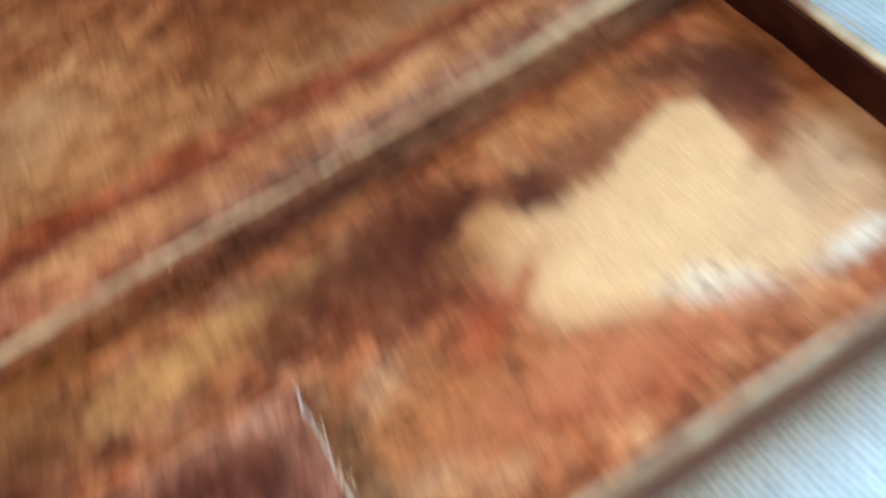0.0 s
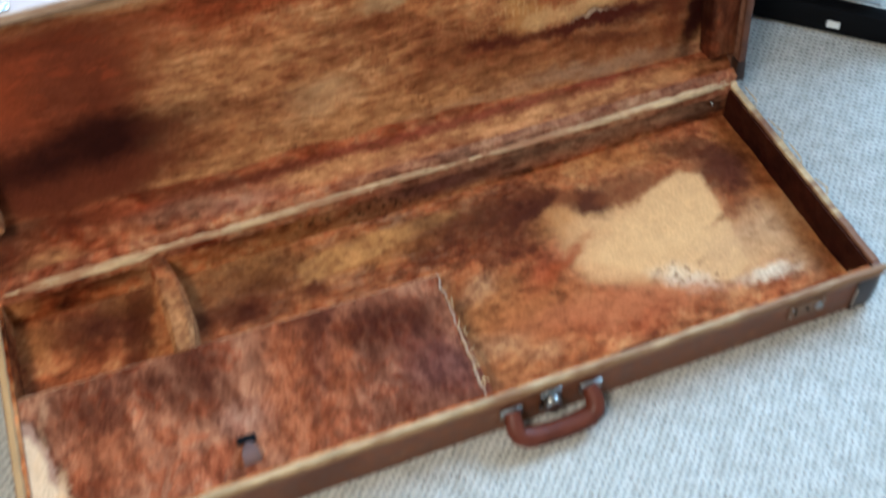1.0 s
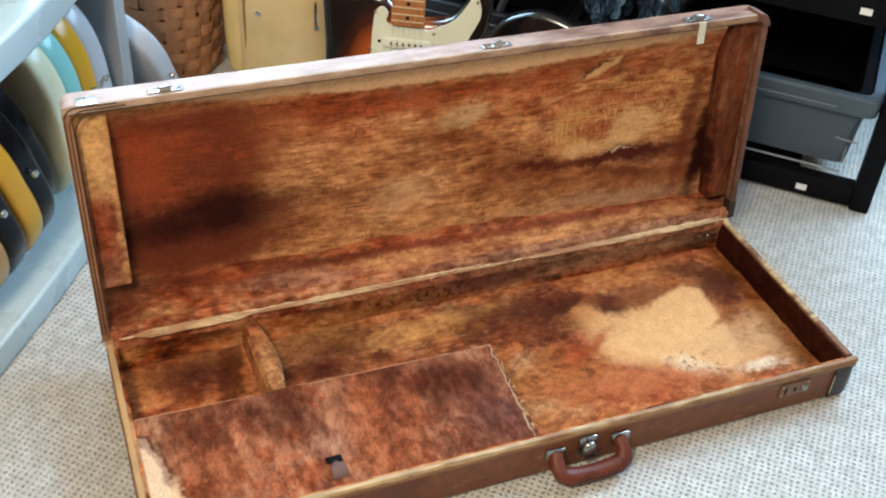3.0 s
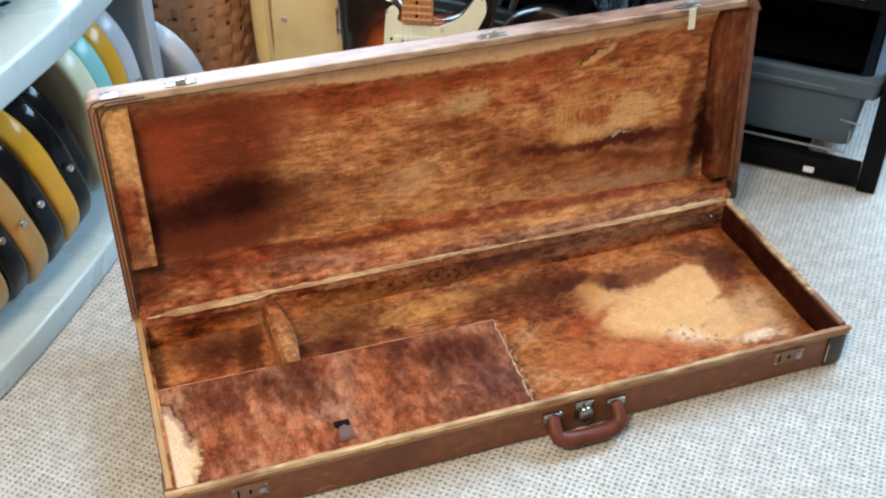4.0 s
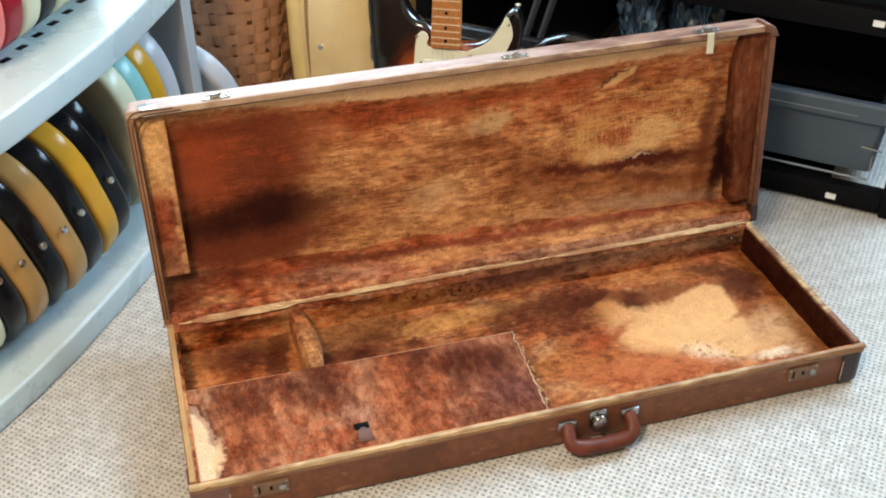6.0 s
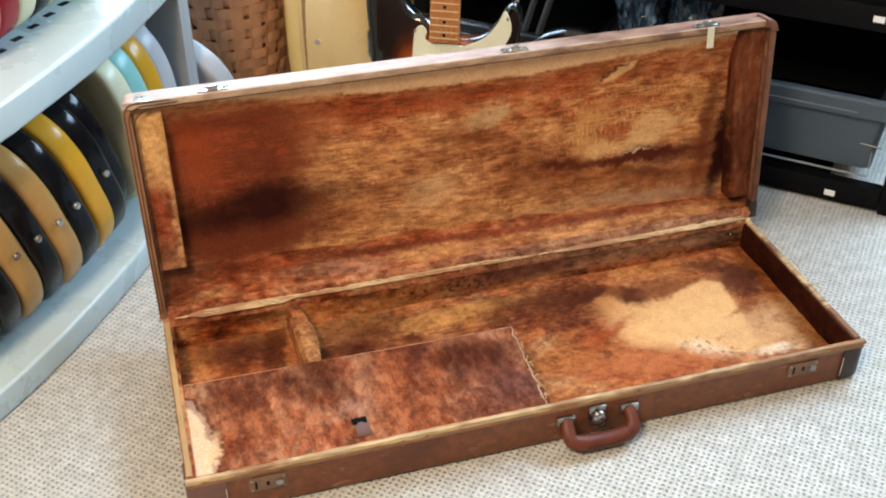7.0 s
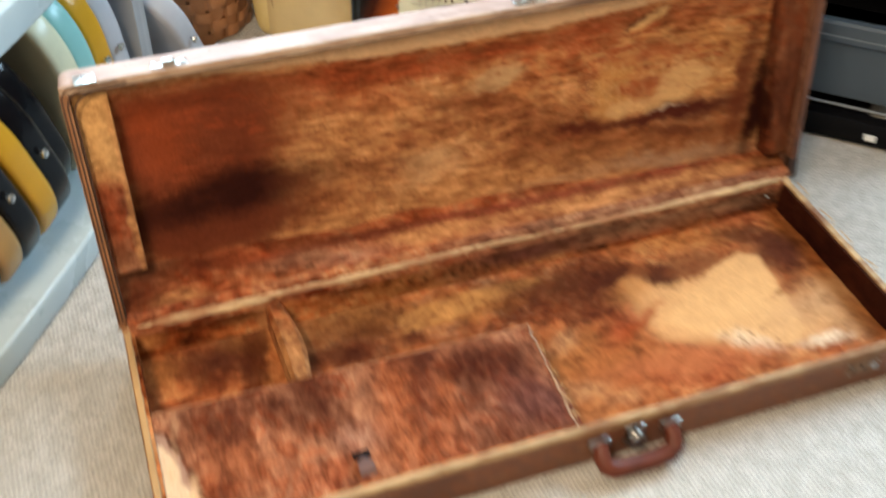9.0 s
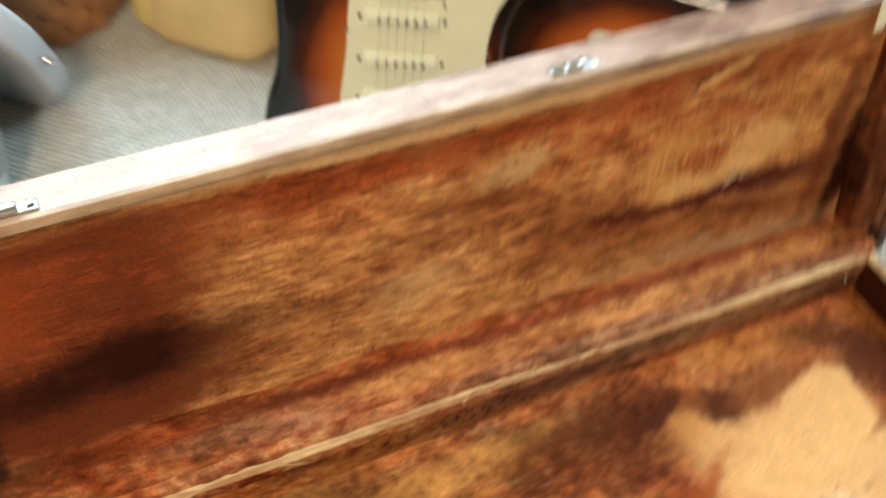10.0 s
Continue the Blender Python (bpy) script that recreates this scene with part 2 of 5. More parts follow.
FLOOR_LINING = (
    Plush("floor_lining").ground((0, 1), ((0.16, 0.045, 0.017), (0.29, 0.093, 0.031), (0.42, 0.155, 0.052), (0.53, 0.245, 0.095)), streak=(0.85, 1, 1), rust=0.5, fleck=0.34, threads=0.3, weft=(0.7, 0.35, 1))
    .blot(AMBER, 0.601, 0.130, 0.085, 0.062, -2, 0.8, 0.7)
    .weave(MAROON, 0.497, 0.313, 0.207, 0.078, 2, 0.8, 0.5)
    .weave(SAND, 0.465, 0.307, 0.183, 0.061, 2, 0.8, 0.4)
    .blot(AMBER, 0.235, 0.328, 0.057, 0.039, -9, 0.8, 0.5)
    .blot(AMBER, 0.465, 0.307, 0.111, 0.033, 2, 0.6, 0.75)
    .patch(OCHRE, 0.005, 0.75, (0.376, 0.322), (0.452, 0.332), (0.535, 0.335), (0.612, 0.332), (0.599, 0.310), (0.512, 0.296), (0.419, 0.286), (0.380, 0.279))
    .blot(OLIVE, 0.317, 0.351, 0.068, 0.047, -8, 0.7, 0.7)
    .blot(AMBER, 0.325, 0.320, 0.037, 0.021, -9, 0.7, 0.5)
    .blot(AMBER, 0.039, 0.323, 0.027, 0.031, -17, 0.7, 0.7)
    .blot(AMBER, 0.151, 0.337, 0.028, 0.018, -8, 0.8, 0.6)
    .blot(AMBER, 0.847, 0.338, 0.095, 0.024, -8, 0.7, 0.6)
    .blot(MAROON, 0.651, 0.297, 0.074, 0.039, -16, 0.8, 0.92)
    .blot(MAROON, 0.556, 0.293, 0.060, 0.022, -8, 0.8, 0.5)
    .blot(MAROON, 0.710, 0.300, 0.040, 0.026, -34, 0.8, 0.6)
    .blot(MAROON, 0.651, 0.244, 0.038, 0.018, -33, 0.8, 0.55)
    .blot(MAROON, 0.385, 0.271, 0.021, 0.014, -5, 0.5, 0.9)
    .blot(MAROON, 0.271, 0.272, 0.069, 0.023, -4, 0.6, 0.85)
    .blot(MAROON, 0.308, 0.309, 0.070, 0.033, -7, 0.8, 0.6)
    .blot(MAROON, 0.138, 0.341, 0.042, 0.060, -17, 0.8, 0.6)
    .blot(MAROON, 0.102, 0.315, 0.064, 0.031, -14, 0.7, 0.75)
    .blot(MAROON, 0.092, 0.386, 0.067, 0.024, -14, 0.8, 0.6)
    # Narrow strip along the neck support's left side: its shade, painted in.
    .blot(MAROON, 0.165, 0.303, 0.016, 0.090, -15, 0.5, 0.8)
    .blot(MAROON, 0.554, 0.330, 0.039, 0.013, -18, 0.8, 0.5)
    .blot(BROWN, 0.429, 0.255, 0.057, 0.014, -4, 0.8, 0.5)
    .blot(RED, 0.751, 0.093, 0.105, 0.032, -5, 0.6, 0.65)
    .blot(RED, 0.703, 0.212, 0.016, 0.074, -55, 0.6, 0.75)
    .blot(RED, 0.627, 0.123, 0.057, 0.039, -2, 0.9, 0.4)
    .blot(TANPALE, 0.586, 0.193, 0.014, 0.029, -60, 0.8, 0.6)
    .blot(TANPALE, 0.575, 0.103, 0.037, 0.018, -3, 0.9, 0.5)
    .blot(TANPALE, 0.626, 0.074, 0.028, 0.013, -2, 0.9, 0.4)
    .blot(SIENNA, 1.017, 0.143, 0.078, 0.059, -86, 0.6, 0.8)
    .blot(SIENNA, 1.027, 0.294, 0.055, 0.032, -82, 0.6, 0.7)
    .blot(BROWN, 0.854, 0.283, 0.094, 0.020, -7, 0.6, 0.7)
    .blot(MAROON, 0.959, 0.314, 0.050, 0.025, -25, 0.6, 0.8)
    .blot(MAROON, 0.985, 0.262, 0.036, 0.047, -52, 0.6, 0.94)
    .bare(TAN, 0.016, 0.9, (0.725, 0.279), (0.868, 0.267), (0.947, 0.210), (0.941, 0.103), (0.817, 0.104), (0.719, 0.154), (0.717, 0.213))
    .blot(CREAM, 0.796, 0.208, 0.072, 0.064, -16, 0.7, 0.8)
    .blot(AMBER, 0.726, 0.262, 0.026, 0.033, -50, 0.9, 0.6)
    .bare(CREAM, 0.006, 0.95, (0.742, 0.181), (0.868, 0.267), (0.922, 0.282), (0.943, 0.263), (0.942, 0.181), (0.932, 0.106), (0.899, 0.085), (0.831, 0.111))
    .blot(MAROON, 0.780, 0.276, 0.033, 0.026, -25, 0.45, 0.97)
    .blot(BROWN, 0.832, 0.271, 0.041, 0.017, -4, 0.5, 0.9)
    .blot(BROWN, 0.746, 0.296, 0.030, 0.013, -15, 0.5, 0.8)
    .blot(BROWN, 0.850, 0.275, 0.027, 0.014, -2, 0.5, 0.7)
    .blot(EMBER, 0.707, 0.195, 0.009, 0.052, -58, 0.7, 0.8)
    .blot(TANPALE, 0.981, 0.146, 0.034, 0.097, -73, 0.8, 0.85)
    .blot(CREAM, 0.941, 0.103, 0.024, 0.038, -73, 0.9, 0.5)
    .blot(TANPALE, 0.994, 0.087, 0.029, 0.031, -72, 0.8, 0.6)
    .blot(BROWN, 0.955, 0.194, 0.007, 0.037, -74, 0.6, 0.7)
    .blot(CHALK, 0.845, 0.109, 0.040, 0.014, -30, 0.7, 0.7)
    .blot(CHALK, 0.947, 0.079, 0.035, 0.011, -5, 0.7, 0.8)
    .blot(MAROON, 0.692, 0.285, 0.007, 0.033, -56, 0.5, 0.9)
    .pits(UMBER, 0.854, 0.106, 0.064, 0.030, -24, 0.5)
    .blot(SALMON, 0.751, 0.103, 0.119, 0.022, -8, 0.7, 0.7)
    .blot(MAROON, 0.714, 0.289, 0.009, 0.035, -49, 0.6, 0.93)
    .done()
)
LID_LINING = (
    Plush("lid_lining").ground((0, 2), ((0.29, 0.110, 0.040), (0.43, 0.180, 0.066), (0.57, 0.275, 0.110), (0.69, 0.39, 0.18)), streak=(0.45, 1, 1), scale=1.8, threads=0.95, rust=0.45, fleck=0.40)
    .blot(TAN, 0.579, 0.142, 0.288, 0.037, -2, 0.7, 0.8)
    .blot(TAN, 0.460, 0.247, 0.180, 0.062, -3, 0.9, 0.55)
    .blot(TAN, 0.326, 0.259, 0.067, 0.059, -9, 0.9, 0.5)
    .blot(TAN, 0.356, 0.127, 0.128, 0.020, -2, 0.6, 0.75)
    .blot(OCHRE, 0.892, 0.286, 0.110, 0.057, -4, 0.6, 0.6)
    .blot(RED, 0.408, 0.370, 0.183, 0.024, -5, 0.5, 0.85)
    .blot(RED, 0.350, 0.335, 0.085, 0.029, -9, 0.7, 0.45)
    .blot(RED, 0.630, 0.364, 0.090, 0.014, 0, 0.6, 0.7)
    .blot(RED, 0.721, 0.361, 0.058, 0.042, 13, 0.6, 0.6)
    .blot(RED, 0.897, 0.373, 0.118, 0.023, -3, 0.7, 0.5)
    .blot(BROWN, 0.351, 0.203, 0.058, 0.026, -5, 0.9, 0.35)
    .blot(BROWN, 0.530, 0.298, 0.070, 0.016, -5, 0.7, 0.6)
    .blot(BROWN, 0.460, 0.258, 0.089, 0.014, -4, 0.8, 0.4)
    .blot(BROWN, 0.662, 0.220, 0.083, 0.030, -3, 0.7, 0.65)
    .blot(BROWN, 0.560, 0.273, 0.111, 0.018, -5, 0.8, 0.35)
    .blot(BROWN, 0.801, 0.181, 0.190, 0.029, -4, 0.7, 0.65)
    .blot(MAHOGANY, 0.683, 0.219, 0.025, 0.011, -5, 0.5, 0.8)
    .blot(MAHOGANY, 0.390, 0.222, 0.059, 0.010, -4, 0.9, 0.35)
    .weave(RED, 0.857, 0.333, 0.184, 0.056, -2, 0.6, 0.95)
    .weave(STRAW, 0.859, 0.296, 0.186, 0.063, -2, 0.7, 0.75)
    .weave(RUST, 0.808, 0.267, 0.239, 0.042, -1, 0.8, 0.75)
    .weave(RED, 0.522, 0.344, 0.229, 0.022, -3, 0.7, 0.7)
    .weave(RUST, 0.500, 0.251, 0.265, 0.062, -3, 0.9, 0.6)
    .patch(RUST, 0.03, 0.93, (0.048, 0.411), (0.158, 0.403), (0.227, 0.395), (0.234, 0.323), (0.238, 0.222), (0.211, 0.132), (0.053, 0.139))
    .mottled()
    .blot(RUST, 0.179, 0.360, 0.113, 0.042, -6, 0.5, 0.8)
    .blot(RUST, 0.086, 0.317, 0.044, 0.066, -9, 0.5, 0.95)
    .blot(EMBER, 0.108, 0.318, 0.031, 0.043, -7, 0.9, 0.5)
    .blot(EMBER, 0.084, 0.365, 0.021, 0.028, -8, 0.8, 0.5)
    .blot(MAHOGANY, 0.201, 0.309, 0.076, 0.043, 2, 0.6, 0.75)
    .blot(MAHOGANY, 0.160, 0.184, 0.140, 0.051, -1, 0.45, 0.95)
    .blot(MAHOGANY, 0.201, 0.357, 0.045, 0.033, -9, 0.8, 0.5)
    .weave(RED, 0.159, 0.335, 0.108, 0.065, -7, 0.7, 0.55)
    .blot(DARK, 0.174, 0.225, 0.138, 0.032, 6, 0.6, 0.94)
    .blot(DARK, 0.207, 0.236, 0.042, 0.036, -4, 0.8, 0.9)
    .blot(DARK, 0.055, 0.213, 0.019, 0.049, -9, 0.8, 0.6)
    .blot(MAHOGANY, 0.276, 0.226, 0.037, 0.016, -9, 0.9, 0.4)
    .blot(MAHOGANY, 0.272, 0.288, 0.032, 0.017, -5, 0.9, 0.4)
    .blot(BLEACHED, 0.572, 0.322, 0.041, 0.013, 10, 0.5, 0.8)
    .blot(BLEACHED, 0.468, 0.209, 0.042, 0.023, 1, 0.9, 0.5)
    .blot(OCHRE, 0.749, 0.270, 0.031, 0.050, -22, 0.45, 0.9)
    .bare(STRAW, 0.008, 0.7, (0.823, 0.273), (0.876, 0.294), (0.910, 0.273), (0.912, 0.243), (0.842, 0.227), (0.822, 0.245))
    .bare(STRAW, 0.007, 0.7, (0.745, 0.244), (0.825, 0.245), (0.874, 0.235), (0.821, 0.220), (0.762, 0.214), (0.735, 0.227))
    .weave(RED, 0.829, 0.274, 0.118, 0.053, -0, 0.6, 0.7)
    .upright(STRAW, 0.818, 0.270, 0.129, 0.053, -0, 0.7, 0.7)
    .blot(RED, 0.792, 0.267, 0.036, 0.011, 6, 0.5, 0.75)
    .blot(RED, 0.816, 0.313, 0.064, 0.012, -3, 0.7, 0.55)
    .blot(DARKRED, 0.843, 0.210, 0.097, 0.011, 1, 0.5, 0.95)
    .blot(DARKRED, 0.903, 0.207, 0.084, 0.017, -3, 0.7, 0.85)
    .blot(DARKRED, 0.714, 0.212, 0.053, 0.010, -5, 0.6, 0.8)
    .blot(BROWN, 0.913, 0.158, 0.104, 0.019, -8, 0.6, 0.7)
    .blot(DARKRED, 0.867, 0.176, 0.051, 0.008, -9, 0.7, 0.6)
    .blot(GREY, 0.892, 0.127, 0.151, 0.014, -6, 0.6, 0.7)
    .blot(GREY, 0.706, 0.129, 0.129, 0.010, -2, 0.7, 0.4)
    .bare(STRAW, 0.003, 0.95, (0.756, 0.355), (0.782, 0.375), (0.806, 0.390), (0.822, 0.390), (0.821, 0.378), (0.793, 0.358))
    .blot(DARKRED, 0.780, 0.371, 0.032, 0.004, 36, 0.6, 0.9)
    # Shade in the gap beside the right end pad, painted as dark blots.
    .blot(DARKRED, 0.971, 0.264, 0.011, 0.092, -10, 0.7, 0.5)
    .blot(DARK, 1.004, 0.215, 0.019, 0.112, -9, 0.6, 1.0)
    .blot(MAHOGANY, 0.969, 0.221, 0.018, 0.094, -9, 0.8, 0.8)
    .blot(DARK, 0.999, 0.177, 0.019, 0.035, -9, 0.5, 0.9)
    .bare(SAND, 0.005, 0.9, (-0.000, 0.427), (0.140, 0.413), (0.245, 0.409), (0.333, 0.397), (0.355, 0.453), (0.004, 0.455))
    .bare(SAND, 0.0035, 0.95, (0.324, 0.398), (0.406, 0.396), (0.500, 0.391), (0.567, 0.387), (0.568, 0.454), (0.328, 0.448))
    .bare(SAND, 0.0035, 0.95, (0.558, 0.387), (0.636, 0.390), (0.705, 0.395), (0.781, 0.398), (0.778, 0.466), (0.558, 0.446))
    .bare(SAND, 0.0045, 0.8, (0.776, 0.398), (0.847, 0.405), (0.921, 0.406), (1.005, 0.413), (1.001, 0.449), (0.774, 0.447))
    .blot(RED, 0.980, 0.400, 0.044, 0.009, -4, 0.6, 0.7)
    .blot(INK, 0.418, 0.138, 0.009, 0.001, -13, 0.3, 0.95)
    .blot(CHALK, 0.837, 0.218, 0.030, 0.002, -2, 0.5, 0.6)
    .done()
)
POCKET_LINING = (
    Plush("pocket_lining").ground((0, 1), RUSSET, streak=(1.1, 0.5, 1), scale=1.2, fleck=0.45, threads=0.45, weft=(1, 0.14, 1))
    .blot(COPPER, 0.317, 0.149, 0.034, 0.074, -15, 0.8, 0.55)
    .blot(COPPER, 0.380, 0.117, 0.018, 0.059, -16, 0.8, 0.5)
    .blot(COPPER, 0.117, 0.093, 0.066, 0.048, -16, 0.9, 0.4)
    .blot(COPPER, 0.301, 0.051, 0.057, 0.036, -16, 0.9, 0.5)
    .blot(MAROON, 0.437, 0.141, 0.023, 0.054, -31, 0.6, 0.8)
    .blot(MAROON, 0.490, 0.147, 0.027, 0.036, -17, 0.7, 0.75)
    .blot(MAROON, 0.418, 0.168, 0.013, 0.041, -32, 0.7, 0.6)
    .blot(MAROON, 0.215, 0.166, 0.038, 0.053, -2, 0.8, 0.7)
    .blot(MAROON, 0.365, 0.177, 0.010, 0.035, -29, 0.7, 0.5)
    .blot(MAROON, 0.295, 0.170, 0.009, 0.040, -18, 0.8, 0.4)
    .blot(MAROON, 0.079, 0.180, 0.034, 0.026, -17, 0.8, 0.6)
    .blot(MAROON, 0.173, 0.176, 0.011, 0.010, -15, 0.6, 0.7)
    .blot(MAROON, 0.439, 0.022, 0.052, 0.024, 1, 0.8, 0.4)
    .blot(PLUM, 0.485, 0.079, 0.040, 0.038, -1, 0.8, 0.6)
    .blot(PLUM, 0.514, 0.058, 0.018, 0.035, 9, 0.8, 0.5)
    .blot(DUST, 0.258, 0.088, 0.025, 0.023, -16, 0.9, 0.5)
    .patch(MAROON, 0.003, 0.7, (0.012, 0.184), (0.030, 0.177), (0.047, 0.126), (0.053, 0.070), (0.046, 0.005), (0.003, 0.018))
    .bare(DUST, 0.002, 1.0, (0.012, 0.179), (0.025, 0.172), (0.040, 0.123), (0.048, 0.072), (0.041, 0.006), (0.003, 0.018))
    .bare(PALE, 0.003, 0.9, (0.015, 0.161), (0.022, 0.159), (0.033, 0.120), (0.041, 0.071), (0.035, 0.008), (0.005, 0.017))
    .blot(SAND, 0.044, 0.062, 0.007, 0.034, -16, 0.6, 0.8)
    .blot(SAND, 0.033, 0.130, 0.006, 0.049, -9, 0.9, 0.3)
    .done()
)
WALL_TONES = ((0.06, 0.018, 0.007), (0.24, 0.075, 0.022), (0.42, 0.17, 0.055), (0.58, 0.29, 0.12))
WALL_LINING = Plush("wall_lining").ground((0, 2), WALL_TONES, streak=(0.6, 1, 1), threads=0.4).blot(OCHRE, 0.5, 0.03, 0.15, 0.02, 0, 0.6, 0.6).blot(DARK, 0.20, 0.03, 0.05, 0.03, 0, 0.7, 0.8).done()
BACK_LINING = (
    Plush("back_wall_lining").ground((0, 2), WALL_TONES, warp=0.012, streak=(0.6, 1, 1), threads=0.4)
    # GREY here is the greyish sheen on this wall's right part, painted in.
    .blot(GREY, 0.798, 0.050, 0.200, 0.021, 0, 0.6, 0.6)
    .blot(SLATE, 0.786, 0.068, 0.131, 0.015, -0, 0.8, 0.9)
    .blot(SLATE, 0.562, 0.062, 0.093, 0.012, -1, 0.8, 0.6)
    .blot(GREY, 0.886, 0.057, 0.124, 0.016, 0, 0.7, 0.6)
    .blot(OLIVE, 0.440, 0.039, 0.101, 0.022, -1, 0.7, 0.6)
    .blot(MAROON, 0.584, 0.051, 0.052, 0.013, -2, 0.8, 0.5)
    .blot(MAROON, 0.314, 0.073, 0.035, 0.024, -12, 0.8, 0.9)
    .blot(MAROON, 0.112, 0.064, 0.084, 0.011, -8, 0.8, 0.6)
    .blot(PLUM, 0.530, 0.044, 0.098, 0.025, 0, 0.6, 0.5)
    .pits(INK, 0.530, 0.044, 0.087, 0.025, 0, 0.6)
    .pits(INK, 0.415, 0.053, 0.029, 0.015, 0, 0.6)
    .blot(PLUM, 0.615, 0.051, 0.074, 0.017, -2, 0.7, 0.8)
    .done()
)
PAD_LINING = Plush("pad_lining").ground((0, 2), RUSSET, warp=0.02, fleck=0.15).blot((0.58, 0.33, 0.13), 0.030, 0.38, 0.08, 0.075, 0, 0.35, 1.0).blot(TAN, 0.050, 0.25, 0.007, 0.2, 0, 0.6, 0.8).blot(RED, 0.022, 0.25, 0.012, 0.05, 0, 0.8, 0.5).done()
m = Mat("lid_top_edge")
grain = m.noise(45, 5, 0.65, stretch=(0.35, 1, 1))
# Paler towards the left: the window's glare carried into the rim's colour.
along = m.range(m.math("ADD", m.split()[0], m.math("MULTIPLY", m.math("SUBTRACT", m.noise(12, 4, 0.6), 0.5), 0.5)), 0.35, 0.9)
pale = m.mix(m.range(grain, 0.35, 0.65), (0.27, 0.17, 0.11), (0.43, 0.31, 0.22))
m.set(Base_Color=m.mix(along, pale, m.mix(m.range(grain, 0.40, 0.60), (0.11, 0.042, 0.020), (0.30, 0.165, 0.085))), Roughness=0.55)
m.bump(grain, 0.25, 0.001)
RIM_TOP = m.m
LID_END = plain("worn_corner", (0.125, 0.052, 0.029), 0.6, spread=0.6, scale=35, bump=0.3, spec=0.3)
LID_TRIM = plain("lid_edge", (0.24, 0.105, 0.042), 0.6, spread=0.5, scale=22, bump=0.2)
TRIM = plain("worn_trim", (0.52, 0.345, 0.165), 0.6, spread=0.5, scale=38, bump=0.25, stretch=(0.3, 1, 1))


def frayed(name, pale, brown, lo=0.44, hi=0.54):
    """A rim whose covering is worn through in long pale streaks."""
    m = Mat(name)
    n = m.math("ADD", m.math("MULTIPLY", m.noise(7, 4, 0.6), 0.6), m.math("MULTIPLY", m.noise(60, 4, 0.6, stretch=(0.12, 1, 1)), 0.4))
    fine = m.noise(150, 3, stretch=(0.15, 1, 1))
    col = m.mix(m.range(n, lo, hi), brown, m.mix(m.range(fine, 0.35, 0.65), tuple(c * 0.6 for c in pale), pale))
    m.set(Base_Color=col, Roughness=0.75)
    m.bump(fine, 0.5, 0.002)
    return m.m


FRAYED = frayed("frayed_rim", (0.60, 0.41, 0.21), (0.30, 0.14, 0.06))
FRONT_RIM = frayed("scuffed_rim", (0.54, 0.38, 0.20), (0.23, 0.12, 0.055), 0.40, 0.52)
END_FRAY = frayed("frayed_end", (0.50, 0.33, 0.16), (0.16, 0.065, 0.028))
m = Mat("brown_covering")
grain = m.noise(55, 5, 0.65)
col = m.mix(m.range(grain, 0.32, 0.68), (0.115, 0.038, 0.016), (0.195, 0.070, 0.030))
col = m.mix(m.range(m.noise(5, 4, 0.6), 0.52, 0.70, 0.0, 0.55), col, (0.065, 0.020, 0.010))
col = m.mix(m.range(m.noise(26, 6, 0.75, stretch=(0.6, 1, 1.6)), 0.57, 0.66, 0.0, 0.7), col, (0.33, 0.165, 0.085))
m.set(Base_Color=col, Roughness=m.range(grain, 0.3, 0.7, 0.40, 0.58))
m.b.inputs["Specular IOR Level"].default_value = 0.35
m.bump(m.math("ADD", grain, m.noise(330, 3, 0.6)), 0.35, 0.001)
TOLEX = m.m
m = Mat("covering_with_glare")
# Runs along x: window glare painted pale on the left, brown covering right.
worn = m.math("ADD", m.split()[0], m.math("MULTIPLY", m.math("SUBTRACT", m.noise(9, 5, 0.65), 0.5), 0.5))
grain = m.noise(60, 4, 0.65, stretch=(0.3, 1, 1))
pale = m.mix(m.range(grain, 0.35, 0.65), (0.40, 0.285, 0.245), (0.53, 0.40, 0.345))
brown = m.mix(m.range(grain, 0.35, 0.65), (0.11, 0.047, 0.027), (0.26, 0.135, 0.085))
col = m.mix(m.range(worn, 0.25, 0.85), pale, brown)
col = m.mix(m.range(m.noise(170, 3, 0.6), 0.62, 0.70, 0.0, 0.5), col, (0.16, 0.07, 0.045))
m.set(Base_Color=col, Roughness=m.range(grain, 0.3, 0.7, 0.42, 0.6))
m.b.inputs["Specular IOR Level"].default_value = 0.3
m.bump(m.noise(160, 4), 0.2, 0.001)
TOLEX_PINK = m.m
LEATHER = plain("dark_leather", (0.030, 0.016, 0.012), 0.42, spread=0.4, scale=30, bump=0.3, spec=0.3)
HANDLE = plain("handle_leather", (0.105, 0.024, 0.011), 0.48, spread=0.35, scale=60, bump=0.3, spec=0.3)
METAL = plain("worn_nickel", (0.55, 0.54, 0.52), 0.28, 1.0, spread=0.2, scale=80)
NICKEL = plain("dark_nickel", (0.36, 0.35, 0.34), 0.30, 1.0, spread=0.35, scale=70)
BRASS = plain("dull_plate", (0.19, 0.11, 0.065), 0.5, 0.4, spread=0.25, scale=80)
WHITE = plain("white_plastic", (0.405, 0.472, 0.483), 0.28, spread=0.05, scale=12)
# WHITE's plastic again, greyed for the shade on the posts.
POST = plain("shaded_post_plastic", (0.29, 0.30, 0.31), 0.4, spread=0.06, scale=12)
BLACK = plain("black_metal", (0.004, 0.004, 0.005), 0.6, spread=0.3, scale=40, spec=0.08)
DARKPLASTIC = plain("dark_plastic", (0.008, 0.008, 0.010), 0.3, spread=0.3, scale=20, spec=0.35)
